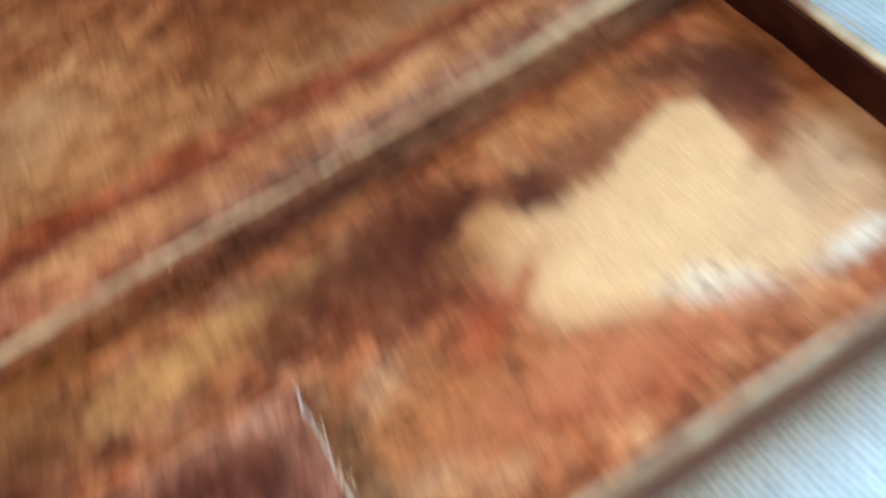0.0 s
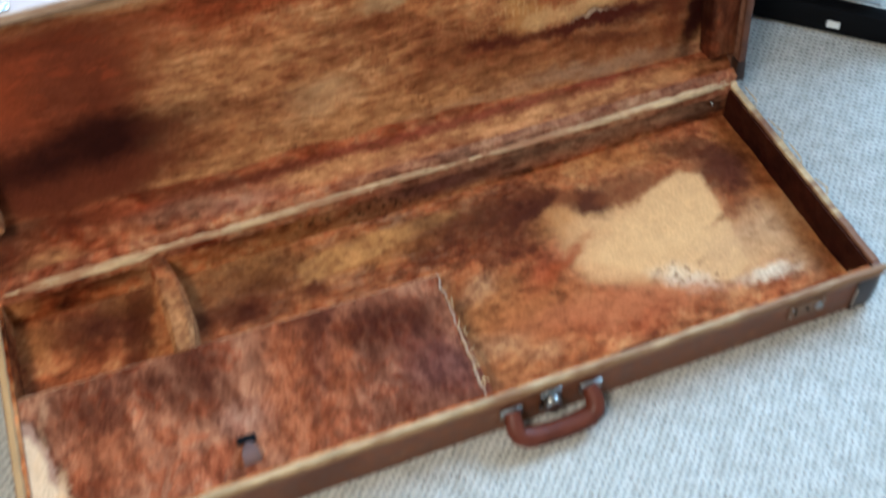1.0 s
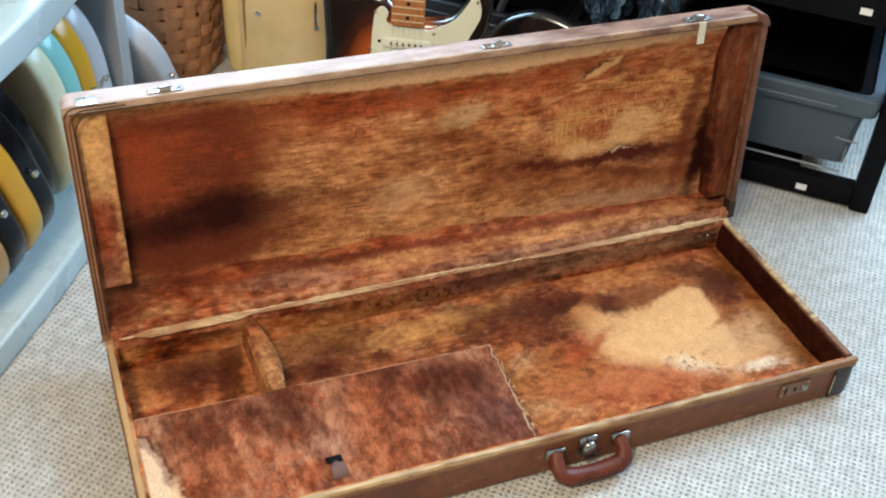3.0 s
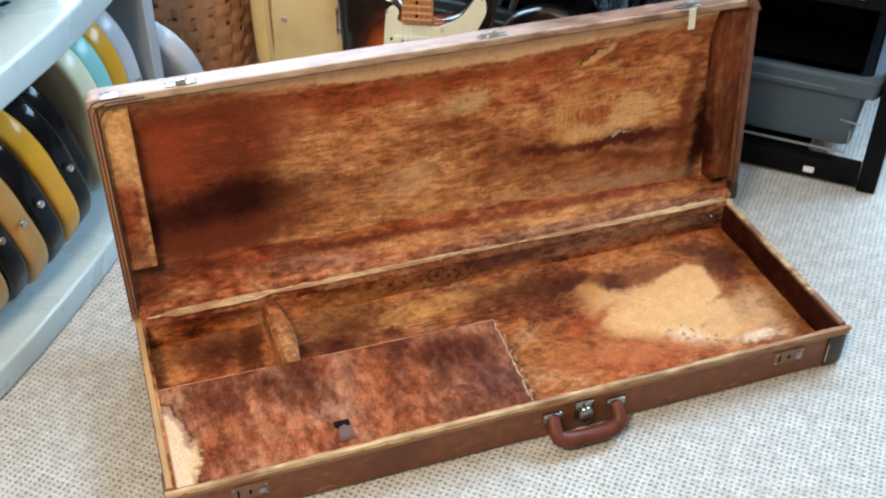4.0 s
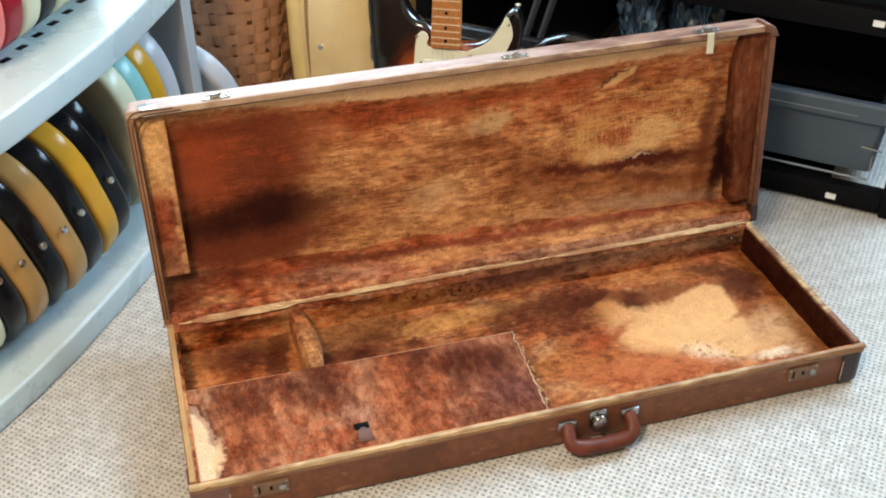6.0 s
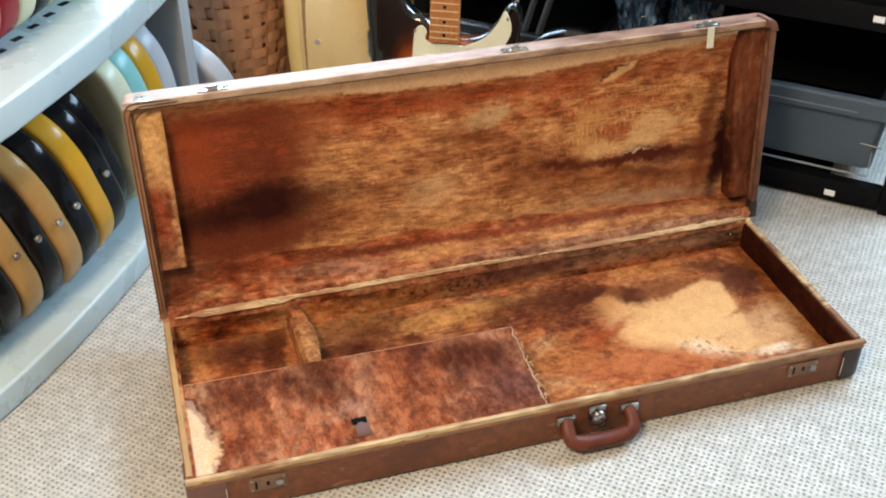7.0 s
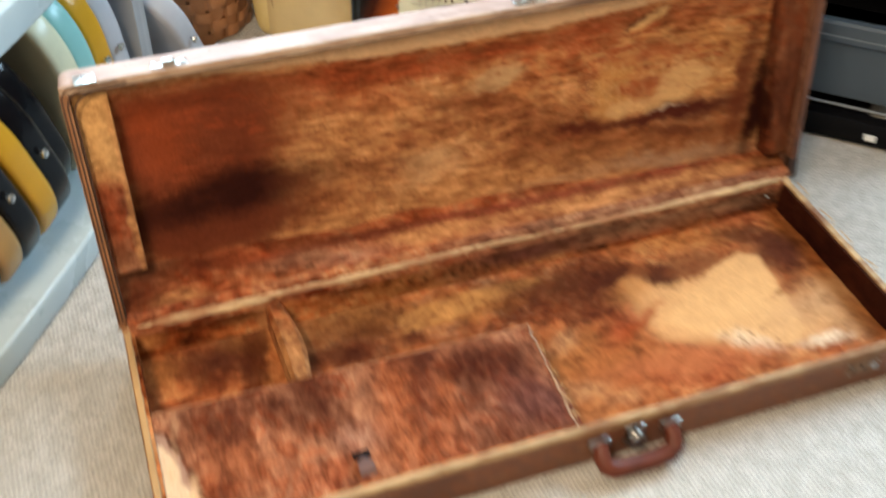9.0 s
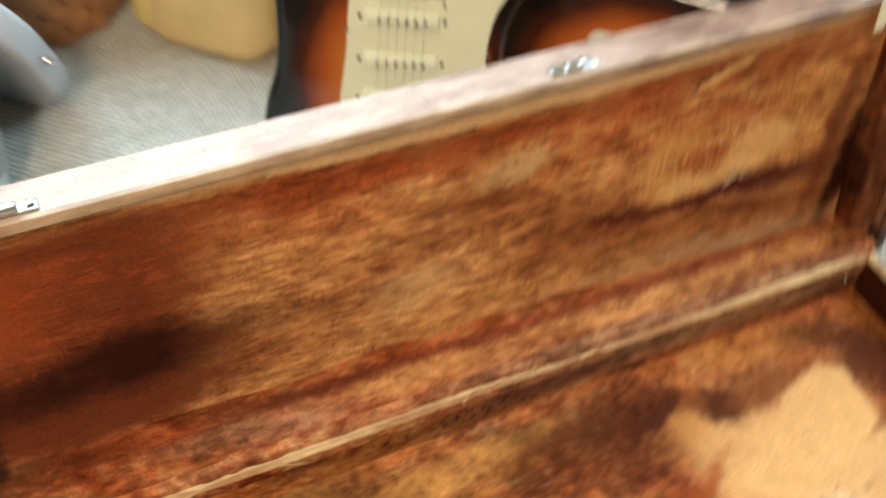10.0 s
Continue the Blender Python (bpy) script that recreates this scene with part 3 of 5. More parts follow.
BIN = plain("grey_plastic", (0.058, 0.078, 0.102), 0.45, spread=0.1, scale=10)
PAPER = plain("paper", (0.75, 0.76, 0.76), 0.7, spread=0.05)
WALLPAINT = plain("wall_paint", (0.47, 0.40, 0.30), 0.8, spread=0.04, scale=6)

m = Mat("carpet")
mp = m.n("ShaderNodeMapping")
m.put(mp.inputs["Vector"], m.co)
mp.inputs["Rotation"].default_value = (0, 0, radians(-47.3))
wob = m.noise(70, 3, 0.6, vec=mp.outputs[0], colour=True)
addv = m.n("ShaderNodeVectorMath")
addv.operation = "MULTIPLY_ADD"
m.put(addv.inputs[0], wob)
addv.inputs[1].default_value = (0.0085, 0.0075, 0.0)
m.put(addv.inputs[2], mp.outputs[0])
gx, gy, gz = m.split(addv.outputs[0])
pitch = 2 * math.pi / 0.0088
lat = m.math("MULTIPLY", m.math("SINE", m.math("MULTIPLY", gx, pitch / 2)), m.math("SINE", m.math("MULTIPLY", gy, pitch / 2)))
dot = m.range(m.math("ABSOLUTE", lat), 0.46, 0.93)
yarn = m.noise(240, 4, 0.7)
dot = m.math("MULTIPLY", dot, m.range(m.noise(90, 3, 0.6), 0.32, 0.58, 0.45, 1.0))
row = m.math("ABSOLUTE", m.math("SINE", m.math("MULTIPLY", gx, pitch / 2)))
tone = m.noise(2.5, 3)
soil = m.noise(40, 4, 0.65)
pile = m.mix(m.range(soil, 0.35, 0.65), m.ramp(tone, (0.3, (0.445, 0.425, 0.385)), (0.7, (0.505, 0.485, 0.44))), (0.59, 0.57, 0.53))
pile = m.mix(m.range(yarn, 0.36, 0.62, 0.35, 0.0), pile, (0.30, 0.27, 0.23))
pile = m.mix(m.math("MULTIPLY", row, 0.05), pile, (0.26, 0.25, 0.23))
col = m.mix(m.math("MULTIPLY", dot, 0.74), pile, (0.19, 0.19, 0.185))
m.set(Base_Color=col, Roughness=0.95)
m.b.inputs["Specular IOR Level"].default_value = 0.1
m.bump(m.math("SUBTRACT", m.math("MULTIPLY", yarn, 0.8), m.math("MULTIPLY", dot, 1.6)), 0.7, 0.003)
CARPET = m.m


# ---- mesh helpers ----
def link(name, bm, material, parent=None, label="", smooth=True):
    me = bpy.data.meshes.new(name)
    bm.to_mesh(me)
    bm.free()
    me.materials.append(material)
    if smooth:
        for p in me.polygons:
            p.use_smooth = True
        me.set_sharp_from_angle(angle=radians(35))
    ob = new(name, me)
    if parent:
        ob.parent = parent
    return tagged(ob, label)


part = link


def thing(name, place, label, category, group="", kind=""):
    ob = new(name)
    ob.empty_display_size = 0.05
    ob.matrix_world = place if isinstance(place, Matrix) else Matrix.Translation(place)
    return tagged(ob, label, category, group, kind)


def add_box(bm, lo, hi, bevel=0.0, segments=2):
    lo, hi = Vector(lo), Vector(hi)
    made = bmesh.ops.create_cube(bm, size=1, matrix=Matrix.Translation((lo + hi) / 2) @ Matrix.Diagonal((*(hi - lo), 1)))
    if bevel:
        edges = list({e for v in made["verts"] for e in v.link_edges})
        bmesh.ops.bevel(bm, geom=edges, offset=bevel, segments=segments, profile=0.5, affect="EDGES")
    return bm


def box(lo, hi, bevel=0.0, segments=2):
    return add_box(bmesh.new(), lo, hi, bevel, segments)


def add_tube(bm, points, radius, sides=8, flat=1.0, up=(0, 0, 1)):
    """A tube along points; flat squeezes it along up."""
    pts = [Vector(p) for p in points]
    rings = []
    for i, p in enumerate(pts):
        d = (pts[min(i + 1, len(pts) - 1)] - pts[max(i - 1, 0)]).normalized()
        side = d.cross(Vector(up))
        side = side.normalized() if side.length > 1e-4 else Vector((1, 0, 0))
        top = side.cross(d).normalized()
        r = radius[i] if isinstance(radius, (list, tuple)) else radius
        rings.append([bm.verts.new(p + side * (r * math.cos(a)) + top * (r * flat * math.sin(a))) for a in (2 * math.pi * k / sides for k in range(sides))])
    for a, b in zip(rings, rings[1:]):
        for k in range(sides):
            bm.faces.new((a[k], a[(k + 1) % sides], b[(k + 1) % sides], b[k]))
    bm.faces.new(rings[0][::-1])
    bm.faces.new(rings[-1])
    return bm


def tube(points, radius, sides=8, flat=1.0, up=(0, 0, 1)):
    return add_tube(bmesh.new(), points, radius, sides, flat, up)


def curve_through(points, steps=6):
    """A closed smooth outline through control points."""
    n, out = len(points), []
    for i in range(n):
        p0, p1, p2, p3 = (Vector(points[(i + k) % n]) for k in (-1, 0, 1, 2))
        for s in range(steps):
            t = s / steps
            out.append(0.5 * (2 * p1 + (p2 - p0) * t + (2 * p0 - 5 * p1 + 4 * p2 - p3) * t * t + (3 * p1 - p0 - 3 * p2 + p3) * t ** 3))
    return out


def slab(outline, thick, bevel=0.0, segments=3):
    """A plate of that outline (x, y), from z = 0 to thick, with rounded edges."""
    bm = bmesh.new()
    n = len(outline)
    inward = []
    for i in range(n):
        a, b = Vector(outline[i - 1][:2]), Vector(outline[(i + 1) % n][:2])
        d = (b - a).normalized()
        inward.append(Vector((-d.y, d.x)))
    area = sum(outline[i - 1][0] * outline[i][1] - outline[i][0] * outline[i - 1][1] for i in range(n))
    sign = 1 if area > 0 else -1
    prof = [(bevel * (1 - math.sin(a)), bevel * (1 - math.cos(a))) for a in (math.pi / 2 * k / segments for k in range(segments + 1))] if bevel else [(0, 0)]
    levels = [(i, z) for i, z in prof] + [(i, thick - z) for i, z in prof[::-1]]
    rings = [[bm.verts.new((p[0] + q.x * sign * inset, p[1] + q.y * sign * inset, z)) for p, q in zip(outline, inward)] for inset, z in levels]
    for a, b in zip(rings, rings[1:]):
        for k in range(n):
            bm.faces.new((a[k], a[(k + 1) % n], b[(k + 1) % n], b[k]))
    bm.faces.new(rings[0][::-1])
    bm.faces.new(rings[-1])
    bmesh.ops.recalc_face_normals(bm, faces=bm.faces)
    return bm


def moved(bm, m):
    bmesh.ops.transform(bm, matrix=m, verts=bm.verts)
    return bm


# ---- the room ----
tagged(link("floor", moved(box((-3.12, -2.72, -0.05), (1.84, 1.07, 0)), ROOM), CARPET, smooth=False), "cream loop-pile carpet with rows of small hollows", "carpet", kind="structure")


def wall(name, lo, hi):
    ob = link(name, box(lo, hi), WALLPAINT, smooth=False)
    ob.matrix_world = ROOM
    return tagged(ob, "pale matt painted plaster wall of the room", "wall", kind="structure")


# The two walls that meet behind the rack have the windows that light the room; the others close it.
wall("wall_east_low", (1.72, -2.6, 0), (1.84, 0.95, 1.0))
wall("wall_east_high", (1.72, -2.6, 1.80), (1.84, 0.95, 2.45))
wall("wall_east_side", (1.72, -0.36, 1.0), (1.84, 0.95, 1.80))
wall("wall_east_far_side", (1.72, -2.6, 1.0), (1.84, -1.6, 1.80))
wall("wall_north_low", (-3.0, 0.95, 0), (1.84, 1.07, 0.82))
wall("wall_north_high", (-3.0, 0.95, 1.62), (1.84, 1.07, 2.45))
wall("wall_north_side", (-3.0, 0.95, 0.82), (0.58, 1.07, 1.62))
wall("wall_north_far_side", (1.66, 0.95, 0.82), (1.84, 1.07, 1.62))
wall("wall_south", (-3.0, -2.72, 0), (1.84, -2.6, 2.45))
wall("wall_west", (-3.12, -2.72, 0), (-3.0, 1.07, 2.45))
tagged(link("ceiling", moved(box((-3.12, -2.72, 2.45), (1.84, 1.07, 2.55)), ROOM), plain("ceiling_paint", (0.74, 0.68, 0.58), 0.9, spread=0.03, scale=5), smooth=False), "plain white painted ceiling", "ceiling", kind="structure")

# ---- the open case ----
L, W, H = 1.050, 0.372, 0.075
case = thing("guitar_case", (0, 0, 0), "old brown rectangular guitar case lying open on carpet, worn plush lining", "guitar case")


def tray(lo, hi, floor, thick, r, inner=True):
    """An open box with rounded upright corners and walls of that thickness."""
    bm = bmesh.new()

    def ring(inset, z, rad):
        x0, y0, x1, y1 = lo[0] + inset, lo[1] + inset, hi[0] - inset, hi[1] - inset
        out = []
        for cx, cy, a0 in ((x1 - rad, y1 - rad, 0), (x0 + rad, y1 - rad, 90), (x0 + rad, y0 + rad, 180), (x1 - rad, y0 + rad, 270)):
            for k in range(5):
                a = radians(a0 + 22.5 * k)
                out.append(bm.verts.new((cx + rad * math.cos(a), cy + rad * math.sin(a), z)))
        return out

    rings = [ring(0.006, lo[2], r), ring(0.0015, lo[2] + 0.0015, r), ring(0, lo[2] + 0.006, r), ring(0, hi[2], r), ring(thick, hi[2], r * 0.5), ring(thick, floor, r * 0.5)]
    for a, b in zip(rings, rings[1:]):
        for k in range(len(a)):
            bm.faces.new((a[k], a[(k + 1) % len(a)], b[(k + 1) % len(a)], b[k]))
    if inner:
        bm.faces.new(rings[0][::-1])
        bm.faces.new(rings[-1])
    bmesh.ops.recalc_face_normals(bm, faces=bm.faces)
    return bm


shell = part("base_shell", tray((0, 0, 0.004), (L, W, H - 0.003), 0.012, 0.009, 0.012), TOLEX, case, "scuffed brown vinyl-covered wooden tray")


def patch_grid(fn, na, nb):
    """A sheet of na by nb cells through fn(i / na, j / nb)."""
    bm = bmesh.new()
    v = [[bm.verts.new(fn(i / na, j / nb)) for j in range(nb + 1)] for i in range(na + 1)]
    for i in range(na):
        for j in range(nb):
            bm.faces.new((v[i][j], v[i + 1][j], v[i + 1][j + 1], v[i][j + 1]))
    return bm


def wobble(x, y, z, size=0.0015, scale=9.0):
    return noise.noise(Vector((x, y, z)) * scale) * size


part("floor_lining", patch_grid(lambda a, b: (0.009 + a * (L - 0.018), 0.009 + b * (W - 0.018), 0.022 + wobble(a, b, 0, 0.004, 6) + wobble(a, b, 3, 0.0015, 25)), 120, 44), FLOOR_LINING, case, "stained plush floor with a bare cream patch and painted shade by the neck support")
T = 0.0115
part("back_lining", box((0.009, W - T - 0.002, 0.018), (L - 0.009, W - 0.0095, H - 0.004)), BACK_LINING, case)
part("side_lining", box((0.0095, 0.0095, 0.018), (T + 0.003, W - T - 0.002, H - 0.004)), WALL_LINING, case)
# This end faces away from the window; its shade is in the lining's colours.
part("side_lining", box((L - T - 0.003, 0.0095, 0.018), (L - 0.0095, W - T - 0.002, H - 0.004)), Plush("shaded_side_lining").ground((1, 2), ((0.03, 0.008, 0.004), (0.07, 0.020, 0.008), (0.14, 0.045, 0.016), (0.26, 0.10, 0.035))).blot(DARK, 0.18, 0.04, 0.25, 0.1, 0, 0.3, 0.9).done(), case, "plush end wall, shade painted dark into its lining")
part("front_lining", box((T, 0.0095, 0.018), (L - T, T + 0.002, H - 0.004)), WALL_LINING, case)


def strip(points, width, thick, seed=0.0, rag=0.0015, taper=False):
    """A worn wooden lip along points, with an uneven edge."""
    bm = bmesh.new()
    a, b = Vector(points[0]), Vector(points[1])
    d = (b - a)
    n = max(8, int(d.length / 0.012))
    side = Vector((0, 0, 1)).cross(d.normalized())
    rings = []
    for i in range(n + 1):
        p = a + d * (i / n)
        w0, w1 = width / 2 + wobble(i * 0.7, seed, 0, rag, 1.0), width / 2 + wobble(i * 0.7, seed, 9, rag, 1.0)
        h = thick + wobble(i * 0.5, seed, 5, rag * 0.5, 1.0)
        if taper:
            k = min(1.0, 0.25 + 6 * min(i, n - i) / n)
            w0, w1 = w0 * k, w1 * k
        rings.append([bm.verts.new(p + side * s + Vector((0, 0, z))) for s, z in ((-w0, 0), (-w0, h * 0.7), (-w0 * 0.7, h), (w1 * 0.7, h), (w1, h * 0.7), (w1, 0))])
    for p, q in zip(rings, rings[1:]):
        for k in range(6):
            bm.faces.new((p[k], p[(k + 1) % 6], q[(k + 1) % 6], q[k]))
    bm.faces.new(rings[0][::-1])
    bm.faces.new(rings[-1])
    bmesh.ops.recalc_face_normals(bm, faces=bm.faces)
    return bm


part("front_rim", strip(((-0.001, 0.0036, H - 0.0045), (L + 0.001, 0.0036, H - 0.0045)), 0.0082, 0.006, 1, 0.0018), FRONT_RIM, case, "pale worn wooden rim")
part("end_rim", strip(((0.0055, 0.013, H - 0.0045), (0.0055, W - 0.012, H - 0.0045)), 0.009, 0.005, 2, 0.0015), plain("dull_trim", (0.40, 0.24, 0.10), 0.65, spread=0.4, scale=30, bump=0.25, stretch=(1, 0.3, 1)), case)
part("end_rim", strip(((L - 0.0055, 0.013, H - 0.0045), (L - 0.0055, W - 0.012, H - 0.0045)), 0.0105, 0.005, 3, 0.0014), END_FRAY, case, "frayed wooden rim, covering torn off")
for i in range(4):
    y = 0.12 + 0.06 * i + random.uniform(-0.01, 0.01)
    part("torn_thread", tube([(L - 0.004, y, H), (L + random.uniform(0, 0.006), y + 0.012, H + random.uniform(0.002, 0.006)), (L + random.uniform(-0.002, 0.008), y + random.uniform(0.02, 0.045), H + random.uniform(0, 0.004))], 0.0009, 5), TRIM, case)
part("back_rim", strip(((0.0, W - 0.006, H - 0.004), (L, W - 0.006, H - 0.004)), 0.012, 0.007, 4, 0.003), FRAYED, case, "frayed pale hinge edge")

# Accessory pocket with its cover, and the neck support.
PZ = 0.066
pocket = part("pocket_cover", patch_grid(lambda a, b: (0.013 + a * 0.520, 0.013 + b * (0.197 - 0.008 * a), PZ + wobble(a, b, 7, 0.003, 4)), 60, 24), POCKET_LINING, case, "reddish brown plush pocket cover")
part("pocket_wall", box((0.013, 0.200, 0.018), (0.532, 0.2045, PZ - 0.001)), WALL_LINING, case)
part("pocket_end", box((0.5285, 0.013, 0.018), (0.533, 0.2, PZ - 0.001)), WALL_LINING, case)
part("piping", tube([(0.533 - 0.009 * t + wobble(t, 0, 1, 0.004, 13), 0.204 - 0.19 * t, PZ + 0.0008) for t in (i / 40 for i in range(41))], [0.0007 + abs(wobble(i * 0.9, 3, 1, 0.0020, 1.0)) for i in range(41)], 6), plain("frayed_cord", (0.46, 0.32, 0.22), 0.85, spread=0.5, scale=60), case, "frayed pale edge cord")
for i in range(14):
    t = random.uniform(0.02, 0.98)
    x, y = 0.533 - 0.009 * t, 0.204 - 0.19 * t
    part("torn_thread", tube([(x, y, PZ + 0.001), (x + random.uniform(-0.003, 0.007), y + random.uniform(-0.008, 0.008), PZ + 0.003), (x + random.uniform(-0.005, 0.012), y + random.uniform(-0.014, 0.014), PZ + random.uniform(0.0, 0.003))], 0.0006, 4), TRIM, case)
part("piping", tube([(0.014 + 0.519 * i / 60, 0.2100 - 0.0076 * i / 60 + wobble(i, 4, 2, 0.0008, 1.0), PZ + 0.0006 + wobble(i * 8.7, 3, 1, 0.0005, 1.0)) for i in range(61)], [0.0004 + abs(wobble(i * 0.7, 8, 3, 0.0012, 1.0)) for i in range(61)], 5), plain("worn_edge", (0.40, 0.21, 0.11), 0.85, spread=0.5, scale=50), case, "thin worn edge of the pocket cover")
TAB = plain("tab_leather", (0.11, 0.060, 0.052), 0.75, spread=0.3, scale=60)
tab = part("pull_tab", patch_grid(lambda a, b: (0.2525 + 0.020 * (a - 0.5) * (1 - 0.3 * b ** 3), 0.028 + (0.030 - 0.007 * (2 * a - 1) ** 2) * b, PZ + 0.002 + 0.008 * math.sin(math.pi * min(1.0, b * 1.05)) ** 0.7), 6, 10), TAB, pocket, "worn leather pull tab")
part("tab_slot", box((0.241, 0.055, PZ + 0.0005), (0.263, 0.066, PZ + 0.0035), 0.001), BLACK, pocket, "dark slot behind the tab")


def neck_rest():
    pts = []
    for i in range(13):
        t = i / 12
        y = 0.205 + t * 0.152
        z = 0.069 - 0.006 * math.sin(math.pi * t) + 0.001
        x = 0.212 + 0.006 * math.sin(math.pi * t) - 0.004 * t
        pts.append((x, y, z, 0.012 + 0.005 * math.sin(math.pi * t)))
    bm = bmesh.new()
    rings = []
    for x, y, z, w in pts:
        rings.append([bm.verts.new(p) for p in ((x - w * 1.05, y, 0.018), (x - w, y, z - 0.006), (x - w * 0.6, y, z), (x + w * 0.6, y, z), (x + w, y, z - 0.006), (x + w * 1.05, y, 0.018))])
    for p, q in zip(rings, rings[1:]):
        for k in range(6):
            bm.faces.new((p[k], p[(k + 1) % 6], q[(k + 1) % 6], q[k]))
    bm.faces.new(rings[0][::-1])
    bm.faces.new(rings[-1])
    bmesh.ops.recalc_face_normals(bm, faces=bm.faces)
    return bm


part("neck_support", neck_rest(), Plush("support_lining").ground((0, 1), ((0.12, 0.04, 0.016), (0.22, 0.080, 0.03), (0.32, 0.13, 0.05), (0.44, 0.21, 0.09))).blot(TAN, 0.21, 0.25, 0.03, 0.06, 0, 0.6, 0.8).done(), case, "padded plush neck support block")

# The lid stands open, leaning a little back; s runs up it, d into its depth.
LEAN, HINGE = radians(6.1), (0.369, 0.079)


def lid_at(x, s, d=0.0):
    dy, dz = math.sin(LEAN), math.cos(LEAN)
    return (x * 1.012 - 0.002, HINGE[0] + s * dy + d * dz, HINGE[1] + s * dz - d * dy)


LS = 0.366


def bent(bm):
    """Turns a mesh drawn in (x, s, d) into the lid's place."""
    for v in bm.verts:
        v.co = lid_at(*v.co)
    bmesh.ops.recalc_face_normals(bm, faces=bm.faces)
    return bm


def lid_box(lo, hi, bevel=0.0):
    return bent(box(lo, hi, bevel))


lid_bm = tray((0, 0, -0.048), (L, LS, -0.003), -0.042, 0.009, 0.012, False)
for v in lid_bm.verts:
    v.co.z = -v.co.z
lid = part("lid_shell", bent(lid_bm), TOLEX_PINK, case, "open lid covered in pinkish brown vinyl, pale glare painted at left")
part("lid_back", patch_grid(lambda a, b: lid_at(0.006 + a * (L - 0.012), 0.006 + b * (LS - 0.012), 0.0475), 30, 10), TOLEX, lid)
part("lid_panel", patch_grid(lambda a, b: lid_at(0.0095 + a * (L - 0.019), 0.0095 + b * (LS - 0.019), 0.038 - 0.030 * max(0.0, (b - 0.80) / 0.20) ** 1.2 + wobble(a, b, 2, 0.0022, 5)), 100, 40), LID_LINING, lid, "stained plush lid lining, shade painted beside the right pad")
HINGE_PLUSH = (
    Plush("hinge_plush").ground((0, 2), ((0.07, 0.016, 0.008), (0.19, 0.050, 0.018), (0.31, 0.100, 0.038), (0.46, 0.20, 0.09)), warp=0.012, streak=(0.45, 1, 1), threads=0.4)
    .blot(TAN, 0.753, 0.099, 0.255, 0.010, -1, 0.5, 0.8)
    .blot(TAN, 0.450, 0.102, 0.070, 0.010, -2, 0.6, 0.8)
    .blot(DUST, 0.330, 0.097, 0.059, 0.010, -2, 0.8, 0.5)
    .blot(TAN, 0.087, 0.092, 0.041, 0.009, -6, 0.7, 0.7)
    .blot(GREY, 0.253, 0.108, 0.057, 0.008, -2, 0.8, 0.5)
    .blot(HENNA, 0.593, 0.111, 0.323, 0.006, -1, 0.6, 0.9)
    .blot(HENNA, 0.863, 0.116, 0.123, 0.007, -2, 0.5, 0.9)
    .blot(RED, 0.169, 0.124, 0.056, 0.011, -6, 0.8, 0.6)
    .blot(MAROON, 0.105, 0.131, 0.064, 0.015, -6, 0.8, 0.7)
    .blot(MAROON, 0.341, 0.117, 0.069, 0.007, -4, 0.7, 0.7)
    .blot(MAROON, 0.040, 0.123, 0.027, 0.031, -10, 0.8, 0.8)
    .blot(INK, 0.228, 0.097, 0.010, 0.004, -6, 0.6, 0.6)
    .blot(INK, 0.271, 0.095, 0.008, 0.003, -7, 0.6, 0.6)
    .blot(MAROON, 0.678, 0.078, 0.108, 0.007, -1, 0.7, 0.6)
    .done()
)
part("hinge_lining", patch_grid(lambda a, b: lid_at(0.0095 + a * (L - 0.019), 0.006 + b * (0.078 - 0.046 * a), 0.003 + 0.0360 * math.sin(b * math.pi / 2) + wobble(a, b, 4, 0.002, 14)), 80, 8), HINGE_PLUSH, lid, "reddish plush strip along the hinge")
HINGE_CLOTH = Plush("hinge_cloth").ground((0, 1), ((0.06, 0.017, 0.009), (0.19, 0.055, 0.024), (0.33, 0.12, 0.055), (0.48, 0.24, 0.12)), streak=(0.8, 1, 1)).blot(GREY, 0.78, 0.36, 0.25, 0.05, 0, 0.7, 0.6).done()


def hinge_cloth(a, b):
    """Worn cloth that runs from the tray's back wall over the joint into the lid."""
    x = 0.0105 + a * (L - 0.021)
    prof = [Vector((x, W - 0.0150, H - 0.010)), Vector((x, W - 0.0140, H - 0.002)), Vector((x, W - 0.011, H + 0.0045)), Vector(lid_at(x, 0.004, -0.0050)), Vector(lid_at(x, 0.010, -0.0035)), Vector(lid_at(x, 0.016, 0.004))]
    k = min(b * 5, 4.999)
    p = prof[int(k)].lerp(prof[int(k) + 1], k - int(k))
    return p + Vector((0, wobble(a * 40, b * 3, 2, 0.0012, 1.0), wobble(a * 40, b * 3, 6, 0.0012, 1.0)))


part("hinge_cloth", patch_grid(hinge_cloth, 130, 10), HINGE_CLOTH, case, "worn cloth strip over the hinge joint")
for n, (x0, x1, wide) in enumerate(((0.040, 0.215, 0.0120), (0.205, 0.530, 0.0065), (0.535, 0.640, 0.0045), (0.655, 1.036, 0.0085))):
    lath = strip(((x0, 0, 0), (x1, 0, 0)), wide, 0.0030, 20 + n, 0.0016, True)
    moved(lath, Matrix.Translation((0, W - 0.0125, H + 0.0055)) @ Matrix.Rotation(radians(32), 4, "X"))
    part("hinge_lath", lath, FRAYED, case, "split pale wood lath along the hinge")
STRAND = plain("frayed_strand", (0.60, 0.42, 0.23), 0.8, spread=0.6, scale=45, bump=0.3, stretch=(0.3, 1, 1))
